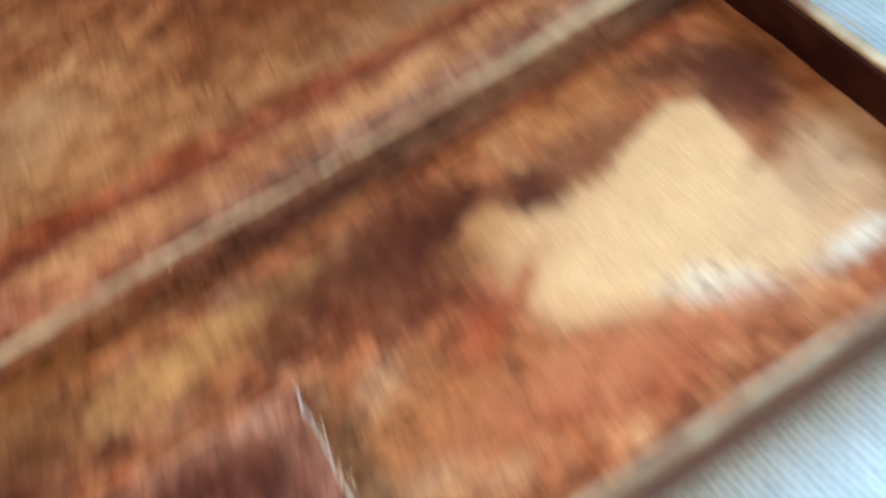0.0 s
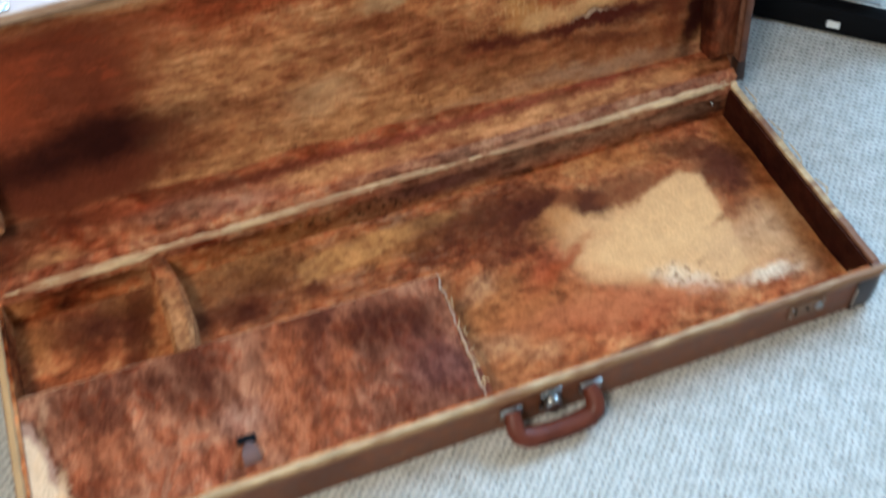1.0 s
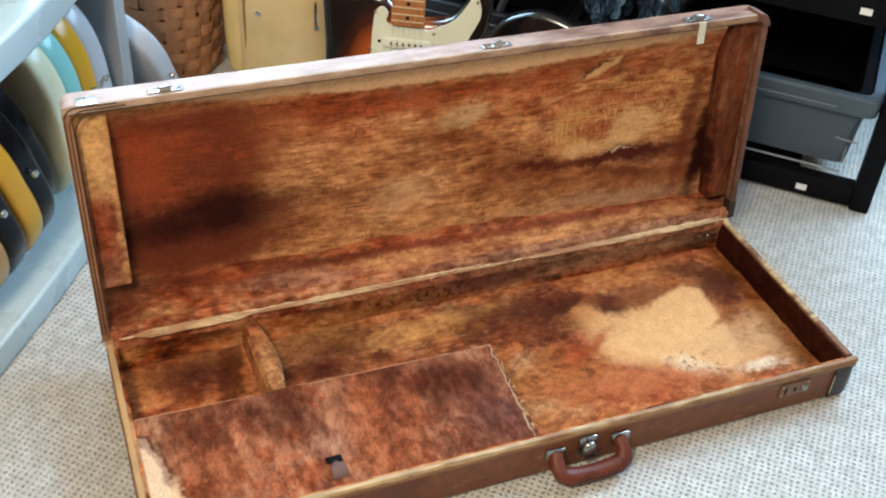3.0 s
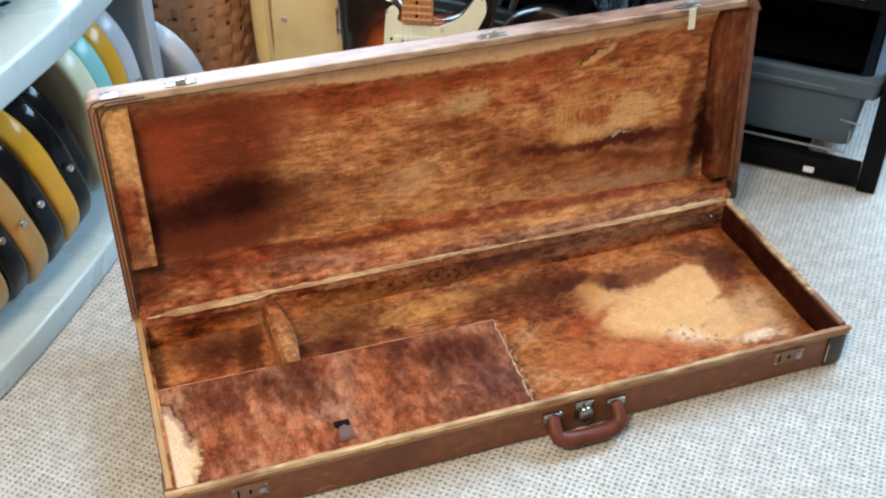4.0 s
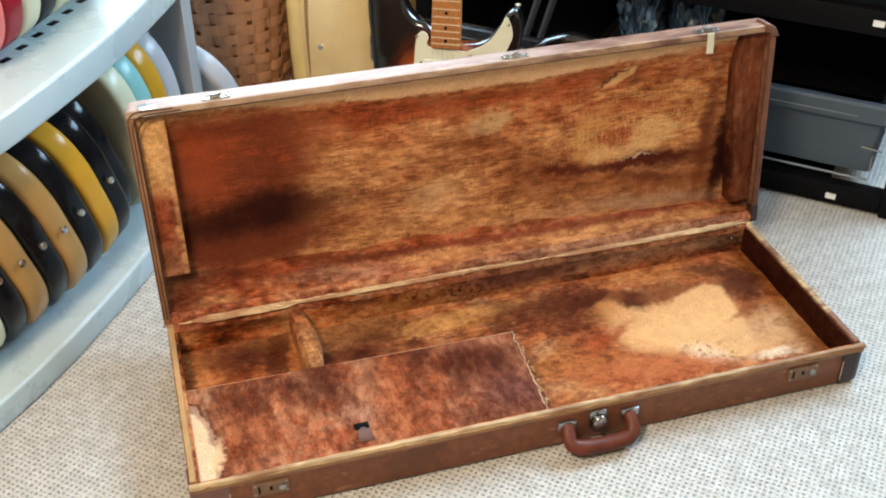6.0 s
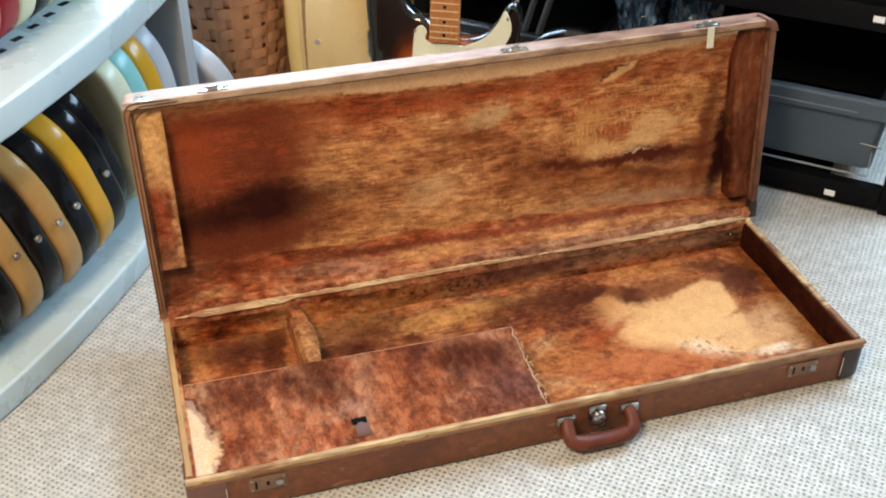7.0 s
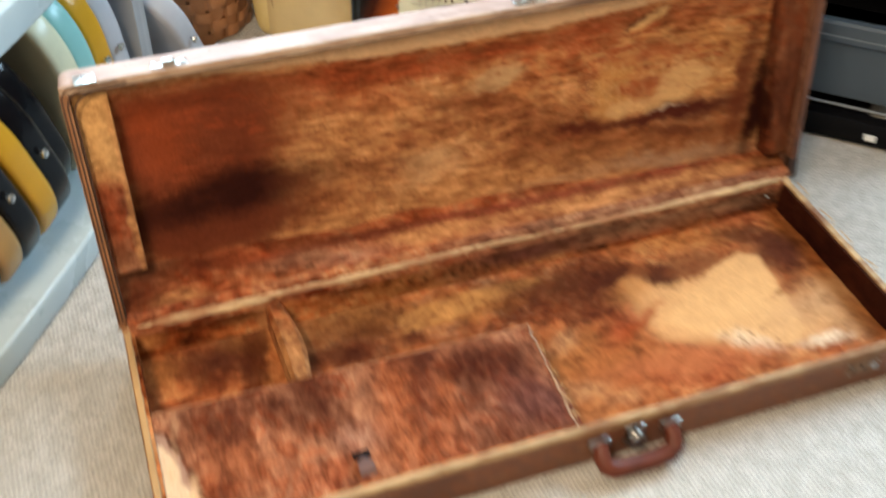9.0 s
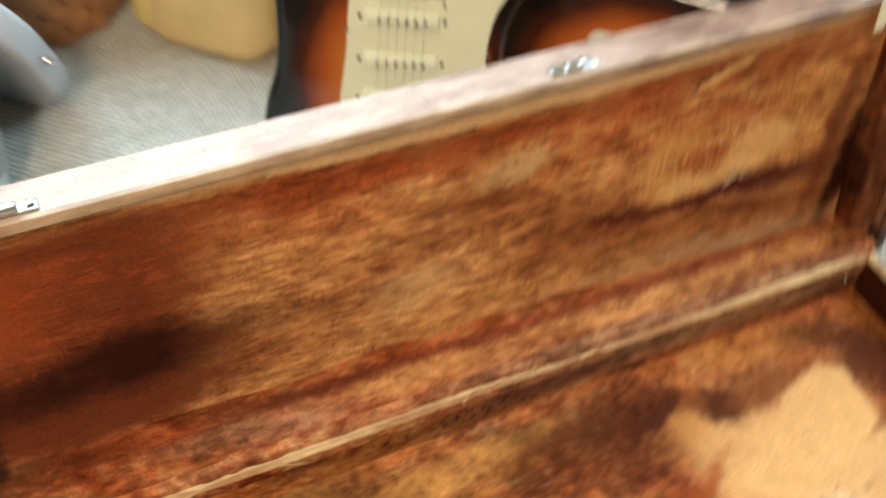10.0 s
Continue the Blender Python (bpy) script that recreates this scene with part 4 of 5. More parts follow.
for x0, x1, dy, dz, r, seed in ((0.12, 0.40, -0.0100, 0.0075, 0.0026, 2), (0.20, 0.52, -0.0125, 0.0062, 0.0022, 3), (0.34, 0.585, -0.0092, 0.0084, 0.0019, 4), (0.585, 0.68, -0.0120, 0.0064, 0.0016, 5), (0.74, 1.02, -0.0130, 0.0048, 0.0020, 7), (0.88, 1.03, -0.0085, 0.0085, 0.0018, 8), (0.02, 0.10, -0.0120, 0.0060, 0.0022, 9)):
    n = int((x1 - x0) / 0.007)
    pts = [(x0 + (x1 - x0) * i / n, W + dy + wobble(i * 0.35, seed, 0, 0.0028, 1.0), H + dz + wobble(i * 0.3, seed, 4, 0.0022, 1.0)) for i in range(n + 1)]
    part("frayed_strand", tube(pts, [max(0.0007, r * min(1.0, 0.25 + 3 * min(i, n - i) / n) + wobble(i * 0.6, seed, 8, r * 0.9, 1.0)) for i in range(n + 1)], 7, 0.6), FRAYED if r > 0.005 else STRAND, case)
for i in range(26):
    x = random.choice((random.uniform(0.03, 0.30), random.uniform(0.4, 0.62), random.uniform(0.85, 1.03)))
    y, z = W - 0.012 + random.uniform(-0.002, 0.003), H + 0.007
    part("torn_thread", tube([(x, y, z), (x + random.uniform(-0.012, 0.012), y - random.uniform(0.001, 0.006), z + random.uniform(0.0, 0.006)), (x + random.uniform(-0.025, 0.025), y - random.uniform(0.002, 0.010), z + random.uniform(-0.003, 0.008))], 0.0006, 4), STRAND, case)
part("end_pad", lid_box((0.010, 0.078, 0.010), (0.053, LS - 0.0095, 0.0415), 0.003), PAD_LINING, lid, "tan plush pad at the lid end")


def right_pad():
    """A pad whose inner edge slants outwards towards the hinge."""
    bm = box((0.988, 0.036, 0.010), (L - 0.0095, LS - 0.0095, 0.0415), 0.003)
    for v in bm.verts:
        if v.co.x < 1.0:
            v.co.x += 0.014 * (LS - v.co.y) / LS
    return bm


# The DARK blot is shade painted along the pad's inner edge.
part("end_pad", bent(right_pad()), Plush("dark_pad").ground((0, 2), ((0.05, 0.015, 0.008), (0.10, 0.032, 0.016), (0.155, 0.056, 0.025), (0.22, 0.088, 0.040)), streak=(1, 1, 0.25)).blot(DARK, 1.000, 0.20, 0.012, 0.14, 4, 0.7, 0.9).blot(DARKRED, 1.035, 0.25, 0.02, 0.10, 0, 0.8, 0.5).done(), lid, "dark brown plush pad at the lid end, shade painted along its edge")
TURN = 0.020
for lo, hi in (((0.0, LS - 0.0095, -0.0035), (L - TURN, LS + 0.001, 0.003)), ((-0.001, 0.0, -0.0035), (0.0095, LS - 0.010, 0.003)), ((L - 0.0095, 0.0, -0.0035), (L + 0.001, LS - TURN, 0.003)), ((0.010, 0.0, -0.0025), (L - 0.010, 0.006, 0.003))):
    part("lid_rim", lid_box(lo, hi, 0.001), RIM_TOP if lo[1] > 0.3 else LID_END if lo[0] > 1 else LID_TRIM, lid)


def bend(x, side, r0, r1, d0, d1, bevel):
    """A quarter ring round an upper corner of the lid."""
    arc = [math.pi / 2 * k / 10 for k in range(11)]
    ring = [(x + side * r1 * math.cos(a), LS - TURN + r1 * math.sin(a)) for a in arc] + [(x + side * r0 * math.cos(a), LS - TURN + r0 * math.sin(a)) for a in arc[::-1]]
    return bent(moved(slab(ring, d1 - d0, bevel, 2), Matrix.Translation((0, 0, d0))))


part("lid_rim", bend(L - TURN, 1, 0.0105, TURN + 0.001, -0.0035, 0.003, 0.001), LID_END, lid)
part("lid_corner", bend(L - TURN, 1, 0.0085, TURN + 0.0042, -0.0050, 0.030, 0.0025), LID_END, lid, "rounded brown leather corner, scuffed")

SEAM = plain("dark_piping", (0.05, 0.022, 0.012), 0.7, spread=0.4)
for o, r in ((0.0010, 0.016), (0.0058, 0.022), (0.0115, 0.030)):
    path = [(o, 0.010), (o, 0.12), (o, 0.24), (o, LS - o - r)] + [(o + r * (1 - math.cos(a)), LS - o - r * (1 - math.sin(a))) for a in (math.pi / 2 * k / 8 for k in range(1, 9))] + [(o + r + 0.018, LS - o), (o + r + 0.05, LS - o + 0.0005)]
    part("piping", tube([lid_at(x + wobble(i, o * 90, 1, 0.0012, 1.0), q, -0.0038 if o < 0.01 else -0.0005) for i, (x, q) in enumerate(path)], 0.0011, 6), SEAM, lid)
part("wall_pin", tube([(1.012, W - 0.0130, 0.052), (1.012, W - 0.0165, 0.051)], [0.0026, 0.0018], 8), METAL, case, "small bright pin")
part("piping", lid_box((0.014, LS - 0.0118, -0.001), (L - 0.014, LS - 0.0102, 0.004), 0.0005), plain("dark_cord", (0.06, 0.03, 0.015), 0.7), lid)
part("corner_clip", lid_box((0.018, LS + 0.0005, -0.004), (0.044, LS + 0.0025, 0.020), 0.0008), METAL, lid, "dented nickel corner clip")
part("hinge_block", lid_box((L - 0.012, -0.004, -0.0045), (L + 0.003, 0.030, 0.014), 0.003), LEATHER, lid, "dark leather block at the lid foot")
part("hinge_end", tube([(-0.006, W - 0.002, 0.0745), (0.010, W - 0.002, 0.0775)], 0.003, 8), METAL, case, "bright hinge pin")


# Hardware.
def catch(x, METAL=METAL):
    """A lid catch plate with its raised tongue and two screws."""
    c = part("catch", lid_box((x - 0.022, LS, 0.004), (x + 0.022, LS + 0.003, 0.018), 0.001), METAL, lid, "worn nickel catch")
    part("tongue", lid_box((x - 0.008, LS + 0.002, 0.003), (x + 0.008, LS + 0.010, 0.012), 0.0025), METAL, c)
    for k in (-0.017, 0.017):
        part("rivet", lid_box((x + k - 0.003, LS + 0.0025, 0.008), (x + k + 0.003, LS + 0.0055, 0.014), 0.0012), METAL, c)
    return c


for x in (0.130, 0.597):
    catch(x)
catch(0.928, NICKEL)
part("tape", lid_box((0.923, LS - 0.033, -0.0055), (0.935, LS + 0.002, -0.004)), plain("old_tape", (0.55, 0.52, 0.38), 0.4), lid, "strip of yellowed tape")


def lock(x):
    """A small tarnished plate with its slot, keyhole and rivet."""
    c = part("lock_plate", box((x - 0.026, -0.0028, 0.035), (x + 0.026, -0.0005, 0.060), 0.001), BRASS, case, "tarnished lock plate")
    part("keyhole", box((x - 0.002, -0.0036, 0.044), (x + 0.002, -0.0024, 0.051)), BLACK, c)
    part("rivet", tube([(x + 0.016, -0.002, 0.047), (x + 0.016, -0.0055, 0.047), (x + 0.016, -0.007, 0.047)], [0.006, 0.0055, 0.003], 10), NICKEL, c)
    part("slot", box((x - 0.018, -0.0036, 0.041), (x - 0.015, -0.0024, 0.054)), BLACK, c)
    for dx in (-0.022, 0.022):
        for z in (0.039, 0.056):
            part("pin", box((x + dx - 0.0016, -0.0038, z - 0.0016), (x + dx + 0.0016, -0.0025, z + 0.0016), 0.0006, 1), NICKEL, c)


lock(0.108)
lock(0.943)


def corner_cap(x, s, mat, wide=0.052):
    """A cap folded round a front corner: front and end plates with a rounded bend."""
    bm = bmesh.new()
    path = [(wide, 0.0), (0.014, 0.0), (0.006, 0.0015), (0.0015, 0.006), (0.0, 0.014), (0.0, 0.050)]
    rings = []
    for px, py in path:
        c = Vector((0.02, 0.02, 0)) - Vector((px, py, 0))
        n = Vector((-1 if py > 0.01 else 0, -1 if px > 0.01 else 0, 0)).normalized() if (px > 0.01 or py > 0.01) else Vector((-1, -1, 0)).normalized()
        rings.append([bm.verts.new((x + s * (px + n.x * d), py + n.y * d, z)) for d, z in ((0.0, 0.006), (0.0022, 0.008), (0.0028, 0.014), (0.0028, H - 0.012), (0.002, H - 0.009), (0.0, H - 0.009))])
    for p, q in zip(rings, rings[1:]):
        for k in range(5):
            bm.faces.new((p[k], p[k + 1], q[k + 1], q[k]))
    bm.faces.new(rings[0])
    bm.faces.new(rings[-1])
    bmesh.ops.recalc_face_normals(bm, faces=bm.faces)
    cap = part("corner_cap", bm, mat, case, "dark worn leather corner cap")
    part("cap_edge", box((min(x + s * (wide - 0.002), x + s * wide), -0.0036, 0.016), (max(x + s * (wide - 0.002), x + s * wide), -0.0022, H - 0.022), 0.0005), plain("cap_stitching", (0.45, 0.36, 0.30), 0.6, spread=0.5), cap, "pale stitched edge")


corner_cap(0.0, 1, plain("scuffed_leather", (0.13, 0.06, 0.045), 0.45, spread=0.3, scale=30, bump=0.3))
corner_cap(L, -1, LEATHER, 0.037)
part("front_lip", box((0.002, -0.0018, H - 0.0105), (L - 0.002, 0.0, H - 0.0048), 0.0008), plain("lip_tape", (0.20, 0.10, 0.042), 0.55, spread=0.45, scale=20, bump=0.15), case, "tan edge binding")
arm = [(0.5495, -0.004, 0.046), (0.5475, -0.011, 0.041), (0.5470, -0.019, 0.033), (0.5495, -0.0255, 0.0255), (0.559, -0.029, 0.0205), (0.579, -0.0305, 0.0190)]
handle = part("handle", tube(arm + [(0.598, -0.031, 0.0187)] + [(1.1960 - x, y, z) for x, y, z in arm[::-1]], [0.0095, 0.0105, 0.0115, 0.0125, 0.0135, 0.0130, 0.0125, 0.0130, 0.0135, 0.0125, 0.0115, 0.0105, 0.0095], 12, 0.9), HANDLE, case, "reddish brown leather carrying handle")
part("stitch", tube([(0.566 + 0.008 * i, -0.031 - 0.0120, 0.0203 + 0.0006 * math.sin(i)) for i in range(9)], 0.0009, 5), LEATHER, handle)
for x in (0.548, 0.649):
    part("handle_mount", box((x - 0.015, -0.007, 0.038), (x + 0.015, -0.0005, 0.054), 0.003), NICKEL, handle)
latch = part("latch", box((0.584, -0.005, 0.028), (0.612, -0.0005, 0.062), 0.002), NICKEL, case, "nickel centre latch")
part("latch_tongue", moved(slab(curve_through([(0.589, 0.032), (0.598, 0.026), (0.607, 0.032), (0.610, 0.044), (0.604, 0.055), (0.592, 0.055), (0.586, 0.044)], 4), 0.011, 0.005), Matrix(((1, 0, 0, 0), (0, 0, -1, -0.004), (0, 1, 0, 0), (0, 0, 0, 1)))), NICKEL, latch, "rounded nickel latch lever")

# ---- shelf unit with guitar bodies ----
shelf = thing("shelf_unit", ROOM, "white plastic shelf unit with slotted decks", "shelf")


FRONT = [(-1.1, 0.44), (-0.6, 0.40), (-0.2, 0.378), (0.0, 0.377), (0.10, 0.380), (0.20, 0.389), (0.30, 0.404), (0.40, 0.421), (0.48, 0.438), (0.568, 0.463)]


def deck(name, far, shift, z0, z1, label=""):
    """A bow-fronted deck with a rounded far corner."""
    pts = [(u, v + shift) for u, v in FRONT] + far + [(far[-1][0], 0.93), (-1.1, 0.93)]
    return part(name, moved(slab(pts, z1 - z0, 0.007, 4), Matrix.Translation((0, 0, z0))), WHITE, shelf, label)


upper = deck("deck", [(0.66, 0.490), (0.75, 0.518), (0.80, 0.538), (0.83, 0.56), (0.84, 0.60)], 0.0, 0.418, 0.473)
deck("deck", [(0.66, 0.490), (0.735, 0.508), (0.760, 0.525), (0.768, 0.56)], 0.004, 0.001, 0.051)
for i in range(-14, 7):
    for j in range(3):
        part("slot", moved(box((-0.0095, -0.006, -0.001), (0.0095, 0.006, 0.0006), 0.0004, 1), pose(0.310 + 0.0463 * i, 0.513 + 0.0105 * max(i, -3) + 0.11 * j, 0.4732)), BLACK, upper)
for u, v in ((0.728, 0.514), (-0.075, 0.410)):
    part("post", moved(slab(curve_through([(u, v + 0.008), (u + 0.008, v), (u + 0.022, v), (u + 0.030, v + 0.008), (u + 0.028, v + 0.085), (u + 0.002, v + 0.085)], 3), 0.366, 0.003), Matrix.Translation((0, 0, 0.0515))), POST, shelf)

STRAT = [(0, 0), (0.07, 0.004), (0.125, 0.03), (0.157, 0.085), (0.155, 0.14), (0.132, 0.19), (0.115, 0.225), (0.118, 0.265), (0.135, 0.31), (0.137, 0.352), (0.126, 0.380), (0.110, 0.372), (0.095, 0.345), (0.07, 0.318), (0.036, 0.308), (0.0, 0.31),
         (-0.036, 0.340), (-0.058, 0.348), (-0.077, 0.372), (-0.086, 0.41), (-0.10, 0.448), (-0.122, 0.458), (-0.145, 0.435), (-0.152, 0.37), (-0.138, 0.30), (-0.12, 0.24), (-0.128, 0.19), (-0.152, 0.14), (-0.158, 0.09), (-0.13, 0.035), (-0.07, 0.004)]
PAINTS = {
    "black": plain("black_lacquer", (0.006, 0.006, 0.007), 0.14, spread=0.3, spec=0.16),
    "natural": plain("natural_wood_lacquer", (0.38, 0.215, 0.07), 0.22, spread=0.15, scale=20, spec=0.2),
    "yellow": plain("yellow_lacquer", (0.52, 0.265, 0.02), 0.22, spread=0.08, spec=0.2),
    "mint": plain("mint_lacquer", (0.24, 0.47, 0.44), 0.22, spread=0.05, spec=0.2),
    "cream": plain("cream_lacquer", (0.60, 0.58, 0.40), 0.22, spread=0.08, spec=0.2),
    "grey": plain("pale_grey_lacquer", (0.40, 0.395, 0.41), 0.22, spread=0.05, spec=0.2),
    "red": plain("dark_red_lacquer", (0.25, 0.012, 0.02), 0.22, spread=0.2, spec=0.2),
    "coral": plain("coral_lacquer", (0.65, 0.14, 0.12), 0.22, spread=0.1, spec=0.2),
}


BODY = 1.08


def guitar_body(u, colour, z, lean=0.0, v=0.455, words="", dip=0.0, button=True):
    """A body standing on its edge, butt outwards, with its strap button."""
    ob = thing("guitar_blank", ROOM @ pose(u, v, z, 0, lean, 0) @ pose(0, 0.1, 0, dip) @ pose(0, -0.1, 0.157 * BODY), (words or colour + " lacquered solid guitar body") + " standing on edge on shelf", "guitar body", "guitar bodies on the shelf unit")
    bm = slab(curve_through([(x * BODY, y * BODY) for x, y in STRAT], 5), 0.046, 0.011)
    moved(bm, Matrix(((0, 0, 1, -0.023), (0, 1, 0, 0), (1, 0, 0, 0), (0, 0, 0, 1))))
    bmesh.ops.recalc_face_normals(bm, faces=bm.faces)
    part("body", bm, PAINTS[colour], ob)
    if button:
        part("strap_button", tube([(0, 0.004, 0.013), (0, -0.006, 0.013), (0, -0.007, 0.013), (0, -0.010, 0.013)], [0.003, 0.003, 0.0065, 0.0055], 12), METAL, ob)
    return ob


for u, c, v in ((0.013, "cream", 0.408), (0.062, "cream", 0.408), (0.110, "cream", 0.409), (0.159, "black", 0.410), (0.208, "natural", 0.411), (0.258, "black", 0.415), (0.307, "natural", 0.417), (0.357, "black", 0.426), (0.412, "yellow", 0.438), (0.457, "black", 0.450), (0.510, "black", 0.488)):
    guitar_body(u, c, 0.0515, -17, v, button=c != "yellow" and u < 0.5)
for u, c, v in ((0.566, "cream", 0.486), (0.612, "mint", 0.498), (0.661, "yellow", 0.509), (0.702, "grey", 0.514)):
    guitar_body(u, c, 0.0515, -8, v)
guitar_body(0.938, "grey", 0.0, -29, 0.526, dip=6)
for i, c in enumerate(("coral", "red", "cream", "black", "cream", "cream", "natural")):
    guitar_body(0.283 + 0.0463 * i, c, 0.4735, -10, 0.455 + 0.009 * i)

# ---- basket ----
def basket():
    ob = thing("basket", (0.247, 1.312, 0), "tall woven splint basket of warm brown strips", "basket")
    mt = plain("basket_splint", (0.37, 0.165, 0.066), 0.5, spread=0.3, scale=18, bump=0.2)
    dark = plain("basket_shadow", (0.15, 0.065, 0.028), 0.8)
    r0, r1, h = 0.120, 0.160, 0.312
    bm = bmesh.new()
    n = 48
    rings = [[bm.verts.new(((r - 0.006) * math.cos(a), (r - 0.006) * math.sin(a), z)) for a in (2 * math.pi * k / n for k in range(n))] for r, z in ((r0, 0.002), (r1, h))]
    for k in range(n):
        bm.faces.new((rings[0][k], rings[0][(k + 1) % n], rings[1][(k + 1) % n], rings[1][k]))
    bm.faces.new(rings[0])
    # Inner sheet coloured as the shade between the weavers, not a real lining.
    part("lining", bm, dark, ob)
    cols = 24
    stake = bmesh.new()
    sw = 0.0135
    v4 = [stake.verts.new(p) for p in ((r0, -sw, 0.004), (r0, sw, 0.004), (r1, sw, h), (r1, -sw, h), (r0 - 0.0015, -sw, 0.004), (r0 - 0.0015, sw, 0.004), (r1 - 0.0015, sw, h), (r1 - 0.0015, -sw, h))]
    for f in ((0, 1, 2, 3), (7, 6, 5, 4), (0, 4, 5, 1), (1, 5, 6, 2), (2, 6, 7, 3), (3, 7, 4, 0)):
        stake.faces.new([v4[k] for k in f])
    first = part("stake", stake, mt, ob)
    for k in range(1, cols):
        again = new("stake", first.data)
        again.parent = ob
        again.matrix_basis = Matrix.Rotation(2 * math.pi * k / cols, 4, "Z")
    rows = 12
    for i in range(rows):
        bm = bmesh.new()
        z0, z1 = h * i / rows + 0.0012, h * (i + 1) / rows - 0.0012
        m = cols * 6
        ring = []
        for k in range(m):
            a = 2 * math.pi * k / m
            wave = 0.0042 * math.tanh(2.2 * math.sin(a * cols / 2 + math.pi * (i % 2) + 0.6))
            quad = []
            for z, dr in ((z0, -0.0006), ((z0 + z1) / 2, 0.0006), (z1, -0.0006), (z1, -0.0022), (z0, -0.0022)):
                r = r0 + (r1 - r0) * z / h + wave + dr
                quad.append(bm.verts.new((r * math.cos(a), r * math.sin(a), z + 0.002 * math.sin(a * 5 + i * 2.3) + 0.0015 * math.sin(a * 11 + i))))
            ring.append(quad)
        for k in range(m):
            p, q = ring[k], ring[(k + 1) % m]
            for e in range(5):
                bm.faces.new((p[e], q[e], q[(e + 1) % 5], p[(e + 1) % 5]))
        bmesh.ops.recalc_face_normals(bm, faces=bm.faces)
        part("weaver", bm, mt, ob)
    rim = bmesh.new()
    add_tube(rim, [(r1 * math.cos(a), r1 * math.sin(a), h + 0.012) for a in (2 * math.pi * k / 40 for k in range(41))], 0.017, 8, 0.35, (0, 0, 1))
    for v in rim.verts:
        v.co.z = h + 0.012 + (math.hypot(v.co.x, v.co.y) - r1) * 0.2 + (v.co.z - h - 0.012) * 3
    part("rim", rim, plain("basket_rim", (0.45, 0.24, 0.10), 0.5, spread=0.2, scale=15), ob)


basket()

# ---- cream case standing on end ----
def cream_case():
    """Two moulded shells on their long edge, the end towards the shelf side."""
    ob = thing("standing_case", ROOM @ pose(1.085, 0.452, 0), "cream moulded hard case standing on its long edge on carpet", "case")
    cream = plain("cream_vinyl", (0.66, 0.47, 0.17), 0.20, spread=0.16, scale=9, bump=0.04, coat=0.5)

    def shell(v0, v1, height, d, length, foot=0.04):
        o = curve_through([(0.0, foot * 1.4), (foot * 0.3, foot * 0.36), (foot * 1.3, 0.0), (length * 0.5, 0.0), (length, 0.01), (length, height - 0.02), (length * 0.5, height), (0.09, height), (0.025, height - 0.025), (0.0, height - 0.10), (-0.006, height * 0.5)], 5)
        bm = slab([(p.x, p.y) for p in o], v1 - v0, d, 5)
        moved(bm, Matrix(((1, 0, 0, 0), (0, 0, 1, v0), (0, 1, 0, 0.001), (0, 0, 0, 1))))
        bmesh.ops.recalc_face_normals(bm, faces=bm.faces)
        return bm

    part("shell", shell(0.027, 0.086, 0.43, 0.026, 0.6, 0.060), cream, ob, "yellowed cream shell")
    front = part("shell", shell(-0.136, 0.080, 0.40, 0.058, 0.58), plain("beige_vinyl", (0.62, 0.44, 0.19), 0.22, spread=0.16, scale=9, bump=0.04, coat=0.5), ob, "bulging yellowed front shell")
    part("valance", shell(0.019, 0.030, 0.41, 0.002, 0.58, 0.056), plain("case_seam", (0.26, 0.14, 0.04), 0.6), ob)
    part("stud", tube([(-0.012, -0.008, 0.190), (-0.004, -0.008, 0.190)], 0.005, 10), METAL, ob)
    hasp = part("hasp", moved(box((-0.003, -0.003, -0.030), (0.004, 0.003, 0.030), 0.001), pose(0.016, -0.120, 0.200, 0, 0, 45)), NICKEL, front)
    part("hasp_knob", tube([(0.016, -0.120, 0.180), (0.007, -0.129, 0.180)], 0.004, 10), NICKEL, hasp)


cream_case()

# ---- electric guitar on its stand ----
def sunburst(name):
    m = Mat(name)
    x, y, z = m.split()
    d = m.math("SQRT", m.math("ADD", m.math("POWER", m.math("DIVIDE", x, 0.15), 2.0), m.math("POWER", m.math("DIVIDE", m.math("SUBTRACT", y, 0.18), 0.19), 2.0)))
    d = m.math("ADD", d, m.math("MULTIPLY", m.math("SUBTRACT", m.noise(14, 3), 0.5), 0.15))
    m.set(Base_Color=m.ramp(d, (0.40, (0.50, 0.17, 0.025)), (0.60, (0.32, 0.070, 0.012)), (0.76, (0.05, 0.010, 0.004)), (0.88, (0.005, 0.004, 0.004))), Roughness=0.18)
    m.b.inputs["Coat Weight"].default_value = 0.7
    m.b.inputs["Coat Roughness"].default_value = 0.03
    return m.m


SUNBURST = sunburst("sunburst_lacquer")
GUARD = plain("pickguard", (0.66, 0.68, 0.55), 0.3, spread=0.05)
FRET = plain("fret_wire", (0.60, 0.46, 0.32), 0.35, spread=0.1)
MAPLE = plain("maple", (0.38, 0.16, 0.045), 0.3, spread=0.2, scale=25, coat=0.4)
GUARD_LINE = [(0.110, 0.366), (0.098, 0.345), (0.075, 0.315), (0.04, 0.297), (0.032, 0.296), (-0.032, 0.30), (-0.034, 0.318), (-0.044, 0.328), (-0.056, 0.318), (-0.060, 0.28), (-0.062, 0.22), (-0.068, 0.15), (-0.06, 0.11), (0.02, 0.105), (0.06, 0.09), (0.10, 0.065), (0.128, 0.085), (0.120, 0.14), (0.102, 0.19), (0.096, 0.23), (0.102, 0.28), (0.122, 0.33)]


